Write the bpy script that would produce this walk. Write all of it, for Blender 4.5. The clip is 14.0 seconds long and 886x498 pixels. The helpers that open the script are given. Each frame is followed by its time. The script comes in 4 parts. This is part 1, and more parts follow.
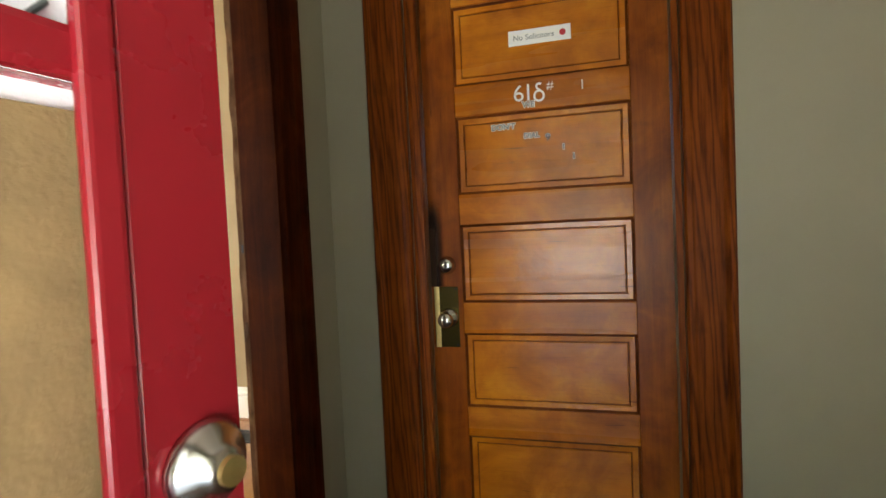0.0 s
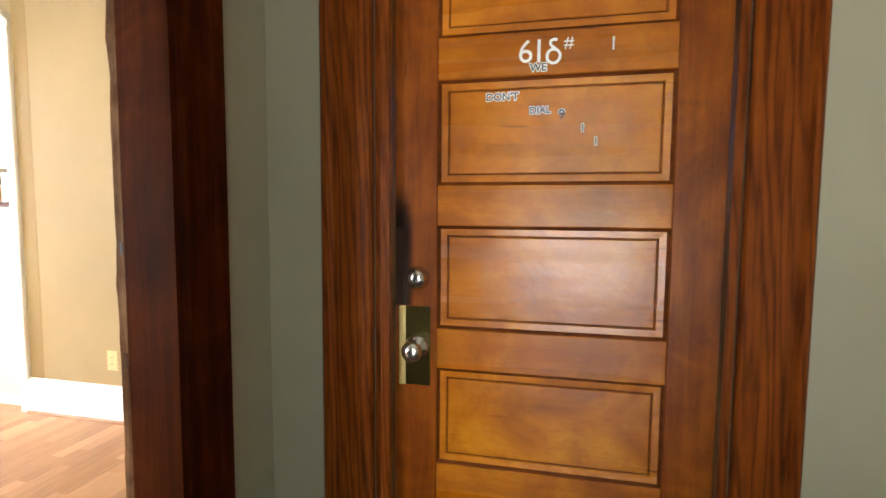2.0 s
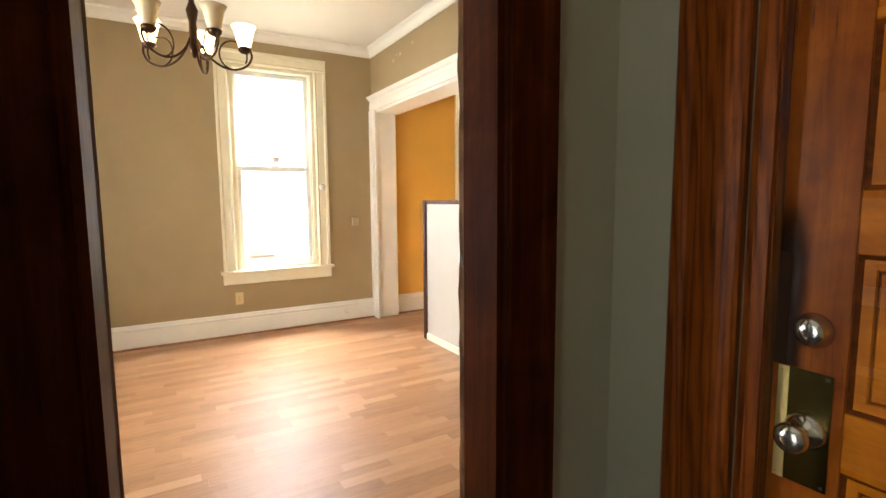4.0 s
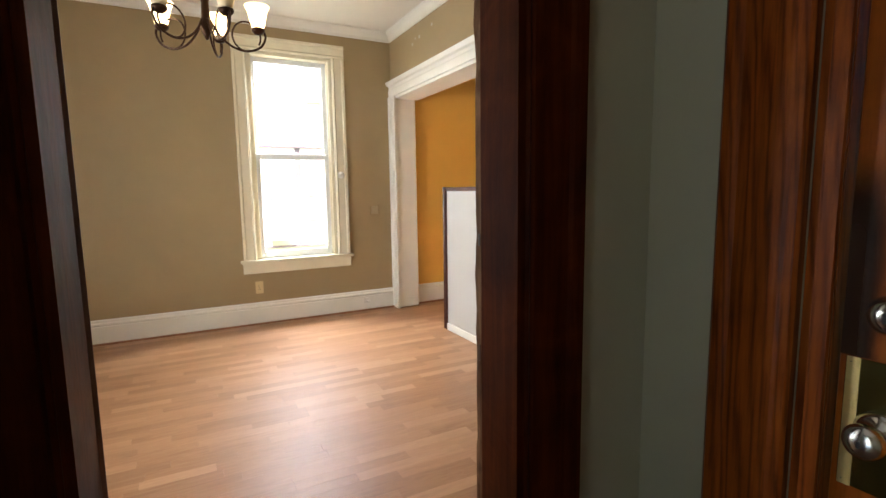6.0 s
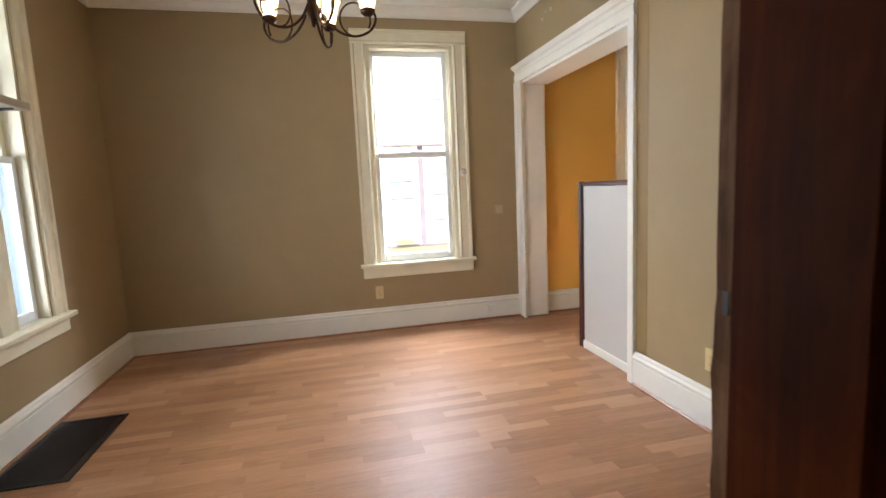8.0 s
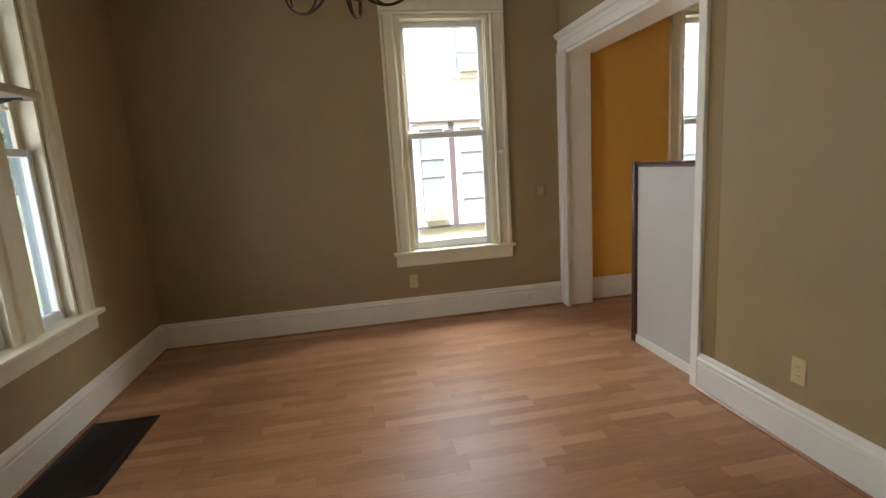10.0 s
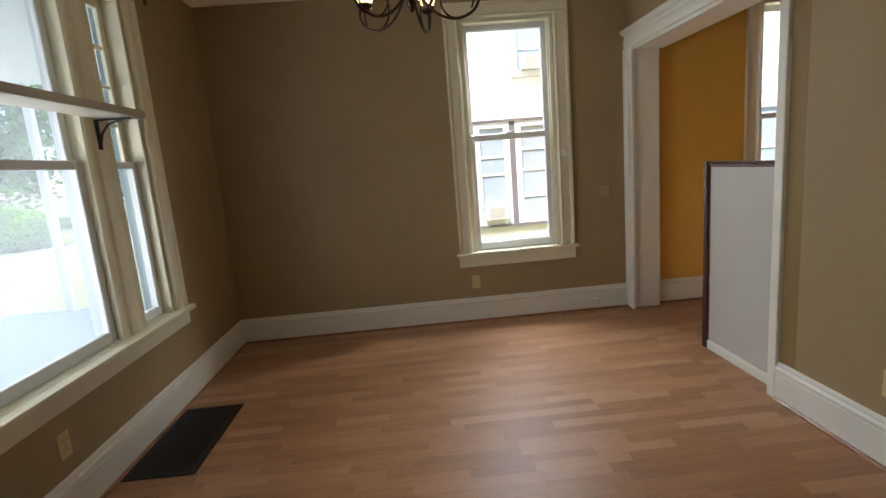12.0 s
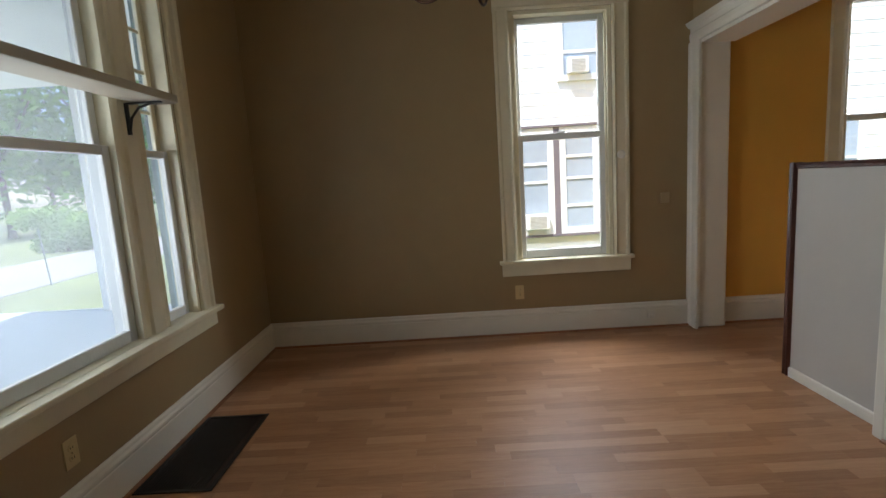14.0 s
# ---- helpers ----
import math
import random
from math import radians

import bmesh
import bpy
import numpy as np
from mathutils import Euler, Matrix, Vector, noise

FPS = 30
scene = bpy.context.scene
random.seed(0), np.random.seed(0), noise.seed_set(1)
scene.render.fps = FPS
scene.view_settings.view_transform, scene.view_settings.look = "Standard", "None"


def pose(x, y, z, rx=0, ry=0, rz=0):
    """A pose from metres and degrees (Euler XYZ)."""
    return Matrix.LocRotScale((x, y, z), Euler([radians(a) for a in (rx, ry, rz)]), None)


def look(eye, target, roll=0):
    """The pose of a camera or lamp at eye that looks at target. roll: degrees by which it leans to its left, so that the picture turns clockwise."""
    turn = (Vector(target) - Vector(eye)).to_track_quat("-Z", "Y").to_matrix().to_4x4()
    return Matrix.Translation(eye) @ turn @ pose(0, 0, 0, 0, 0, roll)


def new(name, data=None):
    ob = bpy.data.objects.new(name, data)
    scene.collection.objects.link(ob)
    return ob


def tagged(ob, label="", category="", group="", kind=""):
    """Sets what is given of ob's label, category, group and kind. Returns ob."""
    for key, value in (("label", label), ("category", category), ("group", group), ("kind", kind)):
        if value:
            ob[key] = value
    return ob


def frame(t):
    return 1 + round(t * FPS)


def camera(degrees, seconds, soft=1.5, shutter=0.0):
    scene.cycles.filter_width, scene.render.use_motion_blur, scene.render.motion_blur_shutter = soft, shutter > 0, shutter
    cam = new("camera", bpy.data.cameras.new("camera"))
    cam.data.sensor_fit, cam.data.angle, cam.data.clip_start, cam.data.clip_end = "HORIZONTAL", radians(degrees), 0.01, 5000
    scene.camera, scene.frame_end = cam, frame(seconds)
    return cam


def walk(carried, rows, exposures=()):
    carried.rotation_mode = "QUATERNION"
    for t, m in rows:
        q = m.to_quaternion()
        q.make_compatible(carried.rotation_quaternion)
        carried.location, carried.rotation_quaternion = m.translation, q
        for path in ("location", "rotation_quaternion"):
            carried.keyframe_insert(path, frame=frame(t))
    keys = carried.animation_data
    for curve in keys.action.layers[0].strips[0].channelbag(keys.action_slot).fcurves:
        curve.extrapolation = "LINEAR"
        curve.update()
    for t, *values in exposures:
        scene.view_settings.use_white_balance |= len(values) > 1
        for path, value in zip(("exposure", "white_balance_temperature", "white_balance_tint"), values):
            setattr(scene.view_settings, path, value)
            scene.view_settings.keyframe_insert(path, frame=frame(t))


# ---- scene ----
cam = camera(84.7, 14.0, shutter=0.3)
PATH = [
    (0, (4.916, 0.750, 1.167), (4.408, 2.683, 1.090), -2.6),
    (0.5, (4.839, 0.875, 1.199), (4.472, 2.837, 1.069), -2.0),
    (1, (4.855, 0.985, 1.207), (4.504, 2.948, 1.056), -1.5),
    (1.5, (4.814, 1.076, 1.221), (4.513, 3.046, 1.053), -0.7),
    (2, (4.834, 1.169, 1.217), (4.405, 3.116, 1.067), 0.4),
    (2.5, (4.824, 1.228, 1.247), (4.106, 3.088, 1.080), 1.0),
    (3, (4.920, 1.357, 1.261), (3.550, 2.805, 1.095), 0.3),
    (3.5, (4.922, 1.404, 1.269), (3.279, 2.531, 1.096), 0.1),
    (3.7, (4.910, 1.410, 1.282), (3.215, 2.450, 1.083), -0.3),
    (5.8, (4.805, 1.474, 1.237), (3.054, 2.419, 1.009), -0.7),
    (6, (4.807, 1.481, 1.240), (3.051, 2.407, 0.999), -0.8),
    (6.5, (4.733, 1.509, 1.247), (2.941, 2.359, 0.991), -1.2),
    (7, (4.644, 1.537, 1.262), (2.805, 2.278, 0.998), -1.7),
    (7.5, (4.504, 1.572, 1.257), (2.619, 2.190, 1.005), -2.2),
    (8, (4.353, 1.636, 1.262), (2.421, 2.090, 1.014), -2.6),
    (8.2, (4.298, 1.652, 1.262), (2.355, 2.058, 1.008), -2.9),
    (10.3, (4.072, 1.606, 1.343), (2.131, 1.924, 0.982), -3.7),
    (10.5, (4.089, 1.596, 1.347), (2.144, 1.886, 0.986), -3.8),
    (11, (4.120, 1.597, 1.365), (2.163, 1.811, 1.012), -4.3),
    (11.5, (4.136, 1.585, 1.377), (2.173, 1.740, 1.028), -4.6),
    (12, (4.127, 1.577, 1.385), (2.159, 1.676, 1.042), -4.7),
    (12.5, (4.091, 1.592, 1.384), (2.118, 1.617, 1.057), -5.0),
    (13, (4.028, 1.578, 1.366), (2.053, 1.564, 1.053), -4.7),
    (13.5, (3.938, 1.530, 1.330), (1.961, 1.512, 1.030), -4.1),
    (14, (3.863, 1.509, 1.294), (1.883, 1.479, 1.011), -3.6),
]
EXPOSURES = [
    (0.0, 2.95, 7000, 13), (1.0, 3.3, 6650, 13), (2.0, 3.55, 6600, 13), (3.0, 3.5, 6700, 13), (3.7, 3.1, 6800, 12), (5.8, 2.45, 6250, 12),
    (7.0, 2.42, 6050, 13), (8.2, 2.05, 5850, 14), (10.3, 1.12, 6250, 12), (12.0, 1.02, 6050, 10), (13.0, 0.92, 6000, 10), (14.0, 0.65, 5950, 10),
]
walk(cam, [(t, look(eye, target, roll)) for t, eye, target, roll in PATH], EXPOSURES)

# ---------------------------------------------------------------- light
world = bpy.data.worlds.new("sky")
scene.world = world
world.use_nodes = True
sky = world.node_tree.nodes.new("ShaderNodeTexSky")
sky.sky_type = "NISHITA"
sky.sun_disc = False
sky.sun_elevation, sky.sun_rotation = radians(60), radians(125)
sky_bg = world.node_tree.nodes["Background"]
sky_bg.inputs["Strength"].default_value = 0.15
world.node_tree.links.new(sky.outputs[0], sky_bg.inputs["Color"])


def lamp(name, kind, m, energy, color=(1, 1, 1), **more):
    data = bpy.data.lights.new(name, kind)
    data.energy, data.color = energy, color
    for key, value in more.items():
        if key == "size":
            data.size = value
        elif key == "size_y":
            data.shape, data.size_y = "RECTANGLE", value
        elif key == "angle":
            data.angle = radians(value)
        elif key == "soft":
            data.shadow_soft_size = value
    ob = new(name, data)
    ob.matrix_world = m
    return ob


SUN_FROM = Vector((math.sin(radians(125)) * math.cos(radians(60)), math.cos(radians(125)) * math.cos(radians(60)), math.sin(radians(60))))
lamp("sun", "SUN", look(SUN_FROM * 50, (0, 0, 0)), 5.0, (1.0, 0.95, 0.87), angle=0.5)
# sky light that enters by the window openings and the open front door
lamp("window_light_west", "AREA", look((-1.1, 2.42, 3.45), (1.2, 2.42, 0.4)), 56, (0.95, 0.98, 1.0), size=1.7, size_y=1.0)
lamp("window_light_south", "AREA", look((2.35, -1.1, 1.1), (2.9, 3.4, 1.35)), 15, (0.96, 0.99, 1.0), size=1.7, size_y=0.9)
lamp("window_light_side_room", "AREA", look((-1.1, 5.0, 3.45), (1.2, 5.0, 0.4)), 185, (0.95, 0.98, 1.0), size=1.7, size_y=1.0)
lamp("door_light", "AREA", look((5.03, 0.0, 0.95), (5.1, 1.05, 3.6)), 3.2, (0.98, 0.98, 0.97), size=0.85, size_y=0.8)


# ---------------------------------------------------------------- materials
def material(name):
    m = bpy.data.materials.new(name)
    m.use_nodes = True
    t = m.node_tree
    return m, t, t.nodes["Principled BSDF"]


def node(t, kind, **values):
    n = t.nodes.new(kind)
    for key, value in values.items():
        n.inputs[key.replace("_", " ")].default_value = value
    return n


def mapped(t, scale, source="Object"):
    tc = t.nodes.new("ShaderNodeTexCoord")
    mp = t.nodes.new("ShaderNodeMapping")
    mp.inputs["Scale"].default_value = scale
    t.links.new(tc.outputs[source], mp.inputs["Vector"])
    return mp.outputs["Vector"]


def ramp(t, fac, stops):
    r = t.nodes.new("ShaderNodeValToRGB")
    while len(r.color_ramp.elements) < len(stops):
        r.color_ramp.elements.new(0.5)
    for e, (pos, col) in zip(r.color_ramp.elements, stops):
        e.position, e.color = pos, (*col, 1)
    t.links.new(fac, r.inputs["Fac"])
    return r.outputs["Color"]


def mix(t, fac, a, b, mode="MIX"):
    n = t.nodes.new("ShaderNodeMix")
    n.data_type, n.blend_type = "RGBA", mode
    for sock, value in ((n.inputs["Factor"], fac), (n.inputs["A"], a), (n.inputs["B"], b)):
        if isinstance(value, (int, float)):
            sock.default_value = value
        elif isinstance(value, tuple):
            sock.default_value = (*value, 1)
        else:
            t.links.new(value, sock)
    return n.outputs["Result"]


def bump(t, bsdf, height, strength, distance=0.002):
    b = node(t, "ShaderNodeBump", Strength=strength, Distance=distance)
    t.links.new(height, b.inputs["Height"])
    t.links.new(b.outputs["Normal"], bsdf.inputs["Normal"])


def noise_tex(t, vec, scale, detail=4.0, rough=0.55, distort=0.0):
    n = node(t, "ShaderNodeTexNoise", Scale=scale, Detail=detail, Roughness=rough, Distortion=distort)
    t.links.new(vec, n.inputs["Vector"])
    return n.outputs["Fac"]


GRAIN = {"X": (0.06, 1, 1), "Y": (1, 0.06, 1), "Z": (1, 1, 0.06)}


def wood(name, dark, mid, light, axis, rough=0.3, figure=1.0, coat=0.25, wear=0.0, contrast=1.0, clouds=0.55, rings=False, spec=0.5):
    """Varnished timber: long streaks, slow cloudy figure and fine pores."""
    m, t, b = material(name)
    sx, sy, sz = GRAIN[axis]
    vec = mapped(t, (sx, sy, sz))
    info = t.nodes.new("ShaderNodeObjectInfo")
    shift = t.nodes.new("ShaderNodeVectorMath")
    shift.operation = "ADD"
    scl = t.nodes.new("ShaderNodeMath")
    scl.operation = "MULTIPLY"
    scl.inputs[1].default_value = 7.0
    t.links.new(info.outputs["Random"], scl.inputs[0])
    comb = t.nodes.new("ShaderNodeCombineXYZ")
    for i in range(3):
        t.links.new(scl.outputs[0], comb.inputs[i])
    t.links.new(vec, shift.inputs[0])
    t.links.new(comb.outputs[0], shift.inputs[1])
    v = shift.outputs[0]
    streak = noise_tex(t, v, 38 * figure, 6, 0.62, 0.6)
    cloud = noise_tex(t, v, 5.0, 3, 0.5, 1.2)
    pores = noise_tex(t, v, 260, 3, 0.6)
    lo, hi = 0.5 - 0.17 / contrast, 0.5 + 0.17 / contrast
    base = ramp(t, streak, [(lo, dark), (0.5, mid), (hi, light)])
    blots = noise_tex(t, mapped(t, (1, 1, 1)), 4.5, 5, 0.6, 0.8)
    base = mix(t, clouds, base, ramp(t, blots, [(0.3, dark), (0.5, mid), (0.68, light)]))
    if rings:
        wave = node(t, "ShaderNodeTexWave", Scale=30.0, Distortion=11.0, Detail=4.0, Detail_Scale=0.9)
        wave.wave_type, wave.bands_direction = "BANDS", "DIAGONAL"
        t.links.new(v, wave.inputs["Vector"])
        base = mix(t, 0.42, base, ramp(t, wave.outputs["Fac"], [(0.0, dark), (0.22, mid), (0.8, light)]))
    base = mix(t, ramp(t, pores, [(0.32, (0.25, 0.25, 0.25)), (0.45, (0, 0, 0))]), base, dark)
    if wear:
        blot = noise_tex(t, mapped(t, (1, 1, 1)), 9, 5, 0.6, 0.4)
        base = mix(t, ramp(t, blot, [(0.56, (0, 0, 0)), (0.72, (wear, wear, wear))]), base, dark)
    if wear > 0.3:
        nick = noise_tex(t, vec, 90, 2, 0.5, 0.2)
        base = mix(t, ramp(t, nick, [(0.7, (0, 0, 0)), (0.76, (0.75, 0.75, 0.75))]), base, tuple(0.4 * c for c in dark))
    t.links.new(base, b.inputs["Base Color"])
    b.inputs["Coat Weight"].default_value = coat
    b.inputs["Specular IOR Level"].default_value = spec
    b.inputs["Coat Roughness"].default_value = 0.22
    rr = t.nodes.new("ShaderNodeMapRange")
    rr.inputs["To Min"].default_value, rr.inputs["To Max"].default_value = rough - 0.07, rough + 0.15
    t.links.new(cloud, rr.inputs["Value"])
    t.links.new(rr.outputs[0], b.inputs["Roughness"])
    mott = noise_tex(t, mapped(t, (1, 1, 1)), 16, 3, 0.5, 0.3)
    add = t.nodes.new("ShaderNodeMath")
    add.operation = "MULTIPLY_ADD"
    add.inputs[1].default_value = 4.5
    t.links.new(mott, add.inputs[0])
    t.links.new(streak, add.inputs[2])
    bump(t, b, add.outputs[0], 0.3, 0.0014)
    return m


def paint(name, color, rough=0.5, vary=0.12, relief=0.25, scale=9.0, fine=220.0, spec=0.5):
    """Brushed or rolled paint with slow stains and a fine texture."""
    m, t, b = material(name)
    vec = mapped(t, (1, 1, 1))
    slow = noise_tex(t, vec, scale * 0.25, 4, 0.6, 0.5)
    mid = noise_tex(t, vec, scale, 5, 0.6)
    fin = noise_tex(t, vec, fine, 3, 0.6)
    low = tuple(c * (1 - vary) for c in color)
    high = tuple(min(1, c * (1 + vary)) for c in color)
    base = ramp(t, slow, [(0.3, low), (0.7, high)])
    base = mix(t, 0.3, base, ramp(t, mid, [(0.3, low), (0.7, high)]))
    t.links.new(base, b.inputs["Base Color"])
    rr = t.nodes.new("ShaderNodeMapRange")
    rr.inputs["To Min"].default_value, rr.inputs["To Max"].default_value = rough - 0.08, rough + 0.12
    t.links.new(mid, rr.inputs["Value"])
    t.links.new(rr.outputs[0], b.inputs["Roughness"])
    b.inputs["Specular IOR Level"].default_value = spec
    add = t.nodes.new("ShaderNodeMath")
    add.operation = "MULTIPLY_ADD"
    add.inputs[1].default_value = 0.4
    t.links.new(fin, add.inputs[0])
    t.links.new(mid, add.inputs[2])
    bump(t, b, add.outputs[0], relief, 0.003)
    return m


def metal(name, color, rough, vary=0.15):
    m, t, b = material(name)
    vec = mapped(t, (1, 1, 1))
    n = noise_tex(t, vec, 60, 4, 0.6)
    t.links.new(ramp(t, n, [(0.3, tuple(c * (1 - vary) for c in color)), (0.7, color)]), b.inputs["Base Color"])
    b.inputs["Metallic"].default_value = 1.0
    rr = t.nodes.new("ShaderNodeMapRange")
    rr.inputs["To Min"].default_value, rr.inputs["To Max"].default_value = rough * 0.85, rough * 1.2
    t.links.new(n, rr.inputs["Value"])
    t.links.new(rr.outputs[0], b.inputs["Roughness"])
    return m


def pane_glass(name, tint=(1, 1, 1), rough=0.0):
    m, t, b = material(name)
    b.inputs["Base Color"].default_value = (*tint, 1)
    b.inputs["Transmission Weight"].default_value = 1.0
    b.inputs["Roughness"].default_value = rough
    b.inputs["IOR"].default_value = 1.05
    return m


def glow(name, color, strength):
    m, t, b = material(name)
    b.inputs["Base Color"].default_value = (*color, 1)
    b.inputs["Emission Color"].default_value = (*color, 1)
    b.inputs["Emission Strength"].default_value = strength
    return m


def laminate(name, source):
    """Oak-look laminate blocks, each of its own tone."""
    m, t, b = material(name)
    vec = mapped(t, (1, 0.09, 1))
    rnd = t.nodes.new("ShaderNodeObjectInfo" if source == "object" else "ShaderNodeNewGeometry")
    tone = rnd.outputs["Random" if source == "object" else "Random Per Island"]
    comb = t.nodes.new("ShaderNodeCombineXYZ")
    t.links.new(tone, comb.inputs[0])
    t.links.new(tone, comb.inputs[2])
    shift = t.nodes.new("ShaderNodeVectorMath")
    shift.operation = "MULTIPLY_ADD"
    shift.inputs[1].default_value = (9, 9, 9)
    t.links.new(comb.outputs[0], shift.inputs[0])
    t.links.new(vec, shift.inputs[2])
    grain = noise_tex(t, shift.outputs[0], 60, 6, 0.65, 0.8)
    base = ramp(t, tone, [(0.0, (0.27, 0.12, 0.05)), (0.4, (0.36, 0.172, 0.076)), (0.75, (0.43, 0.22, 0.107)), (1.0, (0.54, 0.31, 0.172))])
    base = mix(t, 0.4, base, ramp(t, grain, [(0.3, (0.27, 0.126, 0.054)), (0.5, (0.4, 0.206, 0.098)), (0.7, (0.52, 0.295, 0.152))]))
    t.links.new(base, b.inputs["Base Color"])
    wear = noise_tex(t, mapped(t, (1, 1, 1)), 3.0, 4, 0.6)
    rr = t.nodes.new("ShaderNodeMapRange")
    rr.inputs["To Min"].default_value, rr.inputs["To Max"].default_value = 0.36, 0.48
    b.inputs["Specular IOR Level"].default_value = 0.5
    t.links.new(wear, rr.inputs["Value"])
    t.links.new(rr.outputs[0], b.inputs["Roughness"])
    bump(t, b, grain, 0.08, 0.0008)
    return m


def leafy(name, a, c):
    m, t, b = material(name)
    geo = t.nodes.new("ShaderNodeNewGeometry")
    t.links.new(ramp(t, geo.outputs["Random Per Island"], [(0.0, a), (1.0, c)]), b.inputs["Base Color"])
    b.inputs["Roughness"].default_value = 0.6
    b.inputs["Specular IOR Level"].default_value = 0.1
    thin = t.nodes.new("ShaderNodeBsdfTranslucent")
    t.links.new(b.inputs["Base Color"].links[0].from_socket, thin.inputs["Color"])
    half = t.nodes.new("ShaderNodeMixShader")
    half.inputs[0].default_value = 0.4
    t.links.new(b.outputs[0], half.inputs[1])
    t.links.new(thin.outputs[0], half.inputs[2])
    t.links.new(half.outputs[0], t.nodes["Material Output"].inputs["Surface"])
    return m


OAK_Z = wood("door_616_timber_upright", (0.07, 0.012, 0.0015), (0.21, 0.046, 0.003), (0.34, 0.1, 0.006), "Z", 0.3, 1.1, 0.0, 0.5, 0.8, 0.6, False, 0.25)
OAK_X = wood("door_616_timber_level", (0.17, 0.037, 0.002), (0.38, 0.107, 0.005), (0.54, 0.19, 0.01), "X", 0.24, 0.8, 0.0, 0.5, 0.75, 0.72, False, 0.4)
PANEL_X = wood("door_616_panel_veneer", (0.23, 0.055, 0.003), (0.44, 0.133, 0.006), (0.6, 0.22, 0.012), "X", 0.22, 0.6, 0.0, 0.45, 0.7, 0.78)
CAS_Z = wood("casing_timber_upright", (0.035, 0.0065, 0.001), (0.14, 0.028, 0.003), (0.25, 0.062, 0.006), "Z", 0.36, 1.5, 0.0, 0.3, 1.0, 0.35, True, 0.12)
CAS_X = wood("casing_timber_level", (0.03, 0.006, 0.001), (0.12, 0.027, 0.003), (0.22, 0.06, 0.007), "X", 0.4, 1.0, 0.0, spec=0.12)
DARK_Z = wood("dark_casing_upright", (0.014, 0.0026, 0.0006), (0.05, 0.009, 0.0014), (0.1, 0.02, 0.0028), "Z", 0.5, 1.0, 0.0, 0.0, 1.0, 0.55, False, 0.05)
DARK_Y = wood("dark_casing_level", (0.014, 0.0026, 0.0006), (0.05, 0.009, 0.0014), (0.1, 0.02, 0.0028), "Y", 0.5, 1.0, 0.0, 0.0, 1.0, 0.55, False, 0.15)
RED_Z = wood("door_618_timber_upright", (0.04, 0.009, 0.003), (0.1, 0.025, 0.007), (0.15, 0.04, 0.011), "Z", 0.3, 0.8, 0.3, 0.3)
RED_X = wood("door_618_timber_level", (0.04, 0.009, 0.003), (0.1, 0.025, 0.007), (0.155, 0.042, 0.012), "X", 0.3, 0.8, 0.3, 0.3)
RAW = wood("bare_stripped_wood", (0.03, 0.012, 0.005), (0.1, 0.042, 0.016), (0.26, 0.14, 0.07), "Z", 0.6, 1.4, 0.0, 0.9, spec=0.1)
PANELWOOD = wood("partition_frame_timber", (0.03, 0.009, 0.006), (0.075, 0.022, 0.014), (0.12, 0.04, 0.024), "Z", 0.3)
TAUPE = paint("taupe_wall_paint", (0.345, 0.252, 0.127), 0.5, 0.07, 0.5, 6, 90)
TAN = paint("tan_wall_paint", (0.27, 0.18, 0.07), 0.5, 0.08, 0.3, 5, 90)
HALL = paint("grey_olive_hall_paint", (0.355, 0.33, 0.235), 0.42, 0.06, 0.3, 5, 90)
OCHRE = paint("ochre_wall_paint", (0.68, 0.375, 0.06), 0.55, 0.05, 0.25, 5, 90)
WHITE = paint("white_trim_paint", (0.78, 0.75, 0.66), 0.35, 0.04, 0.12, 12, 120)
CREAM = paint("cream_window_paint", (0.74, 0.68, 0.5), 0.38, 0.07, 0.15, 14, 140)
CEIL = paint("ceiling_paint", (0.78, 0.74, 0.64), 0.7, 0.04, 0.3, 4, 70)
VINYL = paint("white_vinyl", (0.72, 0.73, 0.72), 0.3, 0.03, 0.05, 10, 80)
GREYTRIM = paint("grey_white_trim", (0.46, 0.48, 0.5), 0.45, 0.06, 0.1)
BOARD = paint("white_board_sheet", (0.52, 0.495, 0.45), 0.4, 0.03, 0.05, 6, 100)
REDPAINT = paint("red_door_paint", (0.31, 0.012, 0.02), 0.26, 0.1, 0.15, 7, 120)
SHELFP = paint("shelf_paint", (0.45, 0.4, 0.31), 0.45, 0.06, 0.1)
IRON = paint("black_iron", (0.012, 0.011, 0.01), 0.45, 0.3, 0.3, 40, 300)
BRONZE = metal("oil_rubbed_bronze", (0.075, 0.04, 0.025), 0.38)
CHROME = metal("satin_nickel", (0.62, 0.6, 0.56), 0.2)
BRASS = metal("worn_brass", (0.78, 0.62, 0.26), 0.42)
DARKBRASS = metal("dark_brass", (0.24, 0.2, 0.065), 0.22, 0.04)
IVORY = paint("ivory_plastic", (0.62, 0.49, 0.25), 0.35, 0.04, 0.03)
BEIGEPL = paint("beige_plastic", (0.42, 0.33, 0.2), 0.4, 0.04, 0.03)
WHITEPL = paint("white_plastic", (0.75, 0.73, 0.66), 0.3, 0.03, 0.03)
STICKER = paint("sticker_white", (0.82, 0.82, 0.78), 0.4, 0.02, 0.0)
INK = paint("sticker_ink", (0.015, 0.015, 0.015), 0.4, 0.02, 0.0)
GREYINK = paint("grey_ink", (0.09, 0.12, 0.12), 0.4, 0.02, 0.0)
REDINK = paint("red_ink", (0.45, 0.02, 0.03), 0.4, 0.02, 0.0)
SOOT = paint("dark_wear", (0.03, 0.012, 0.007), 0.4, 0.3, 0.1)
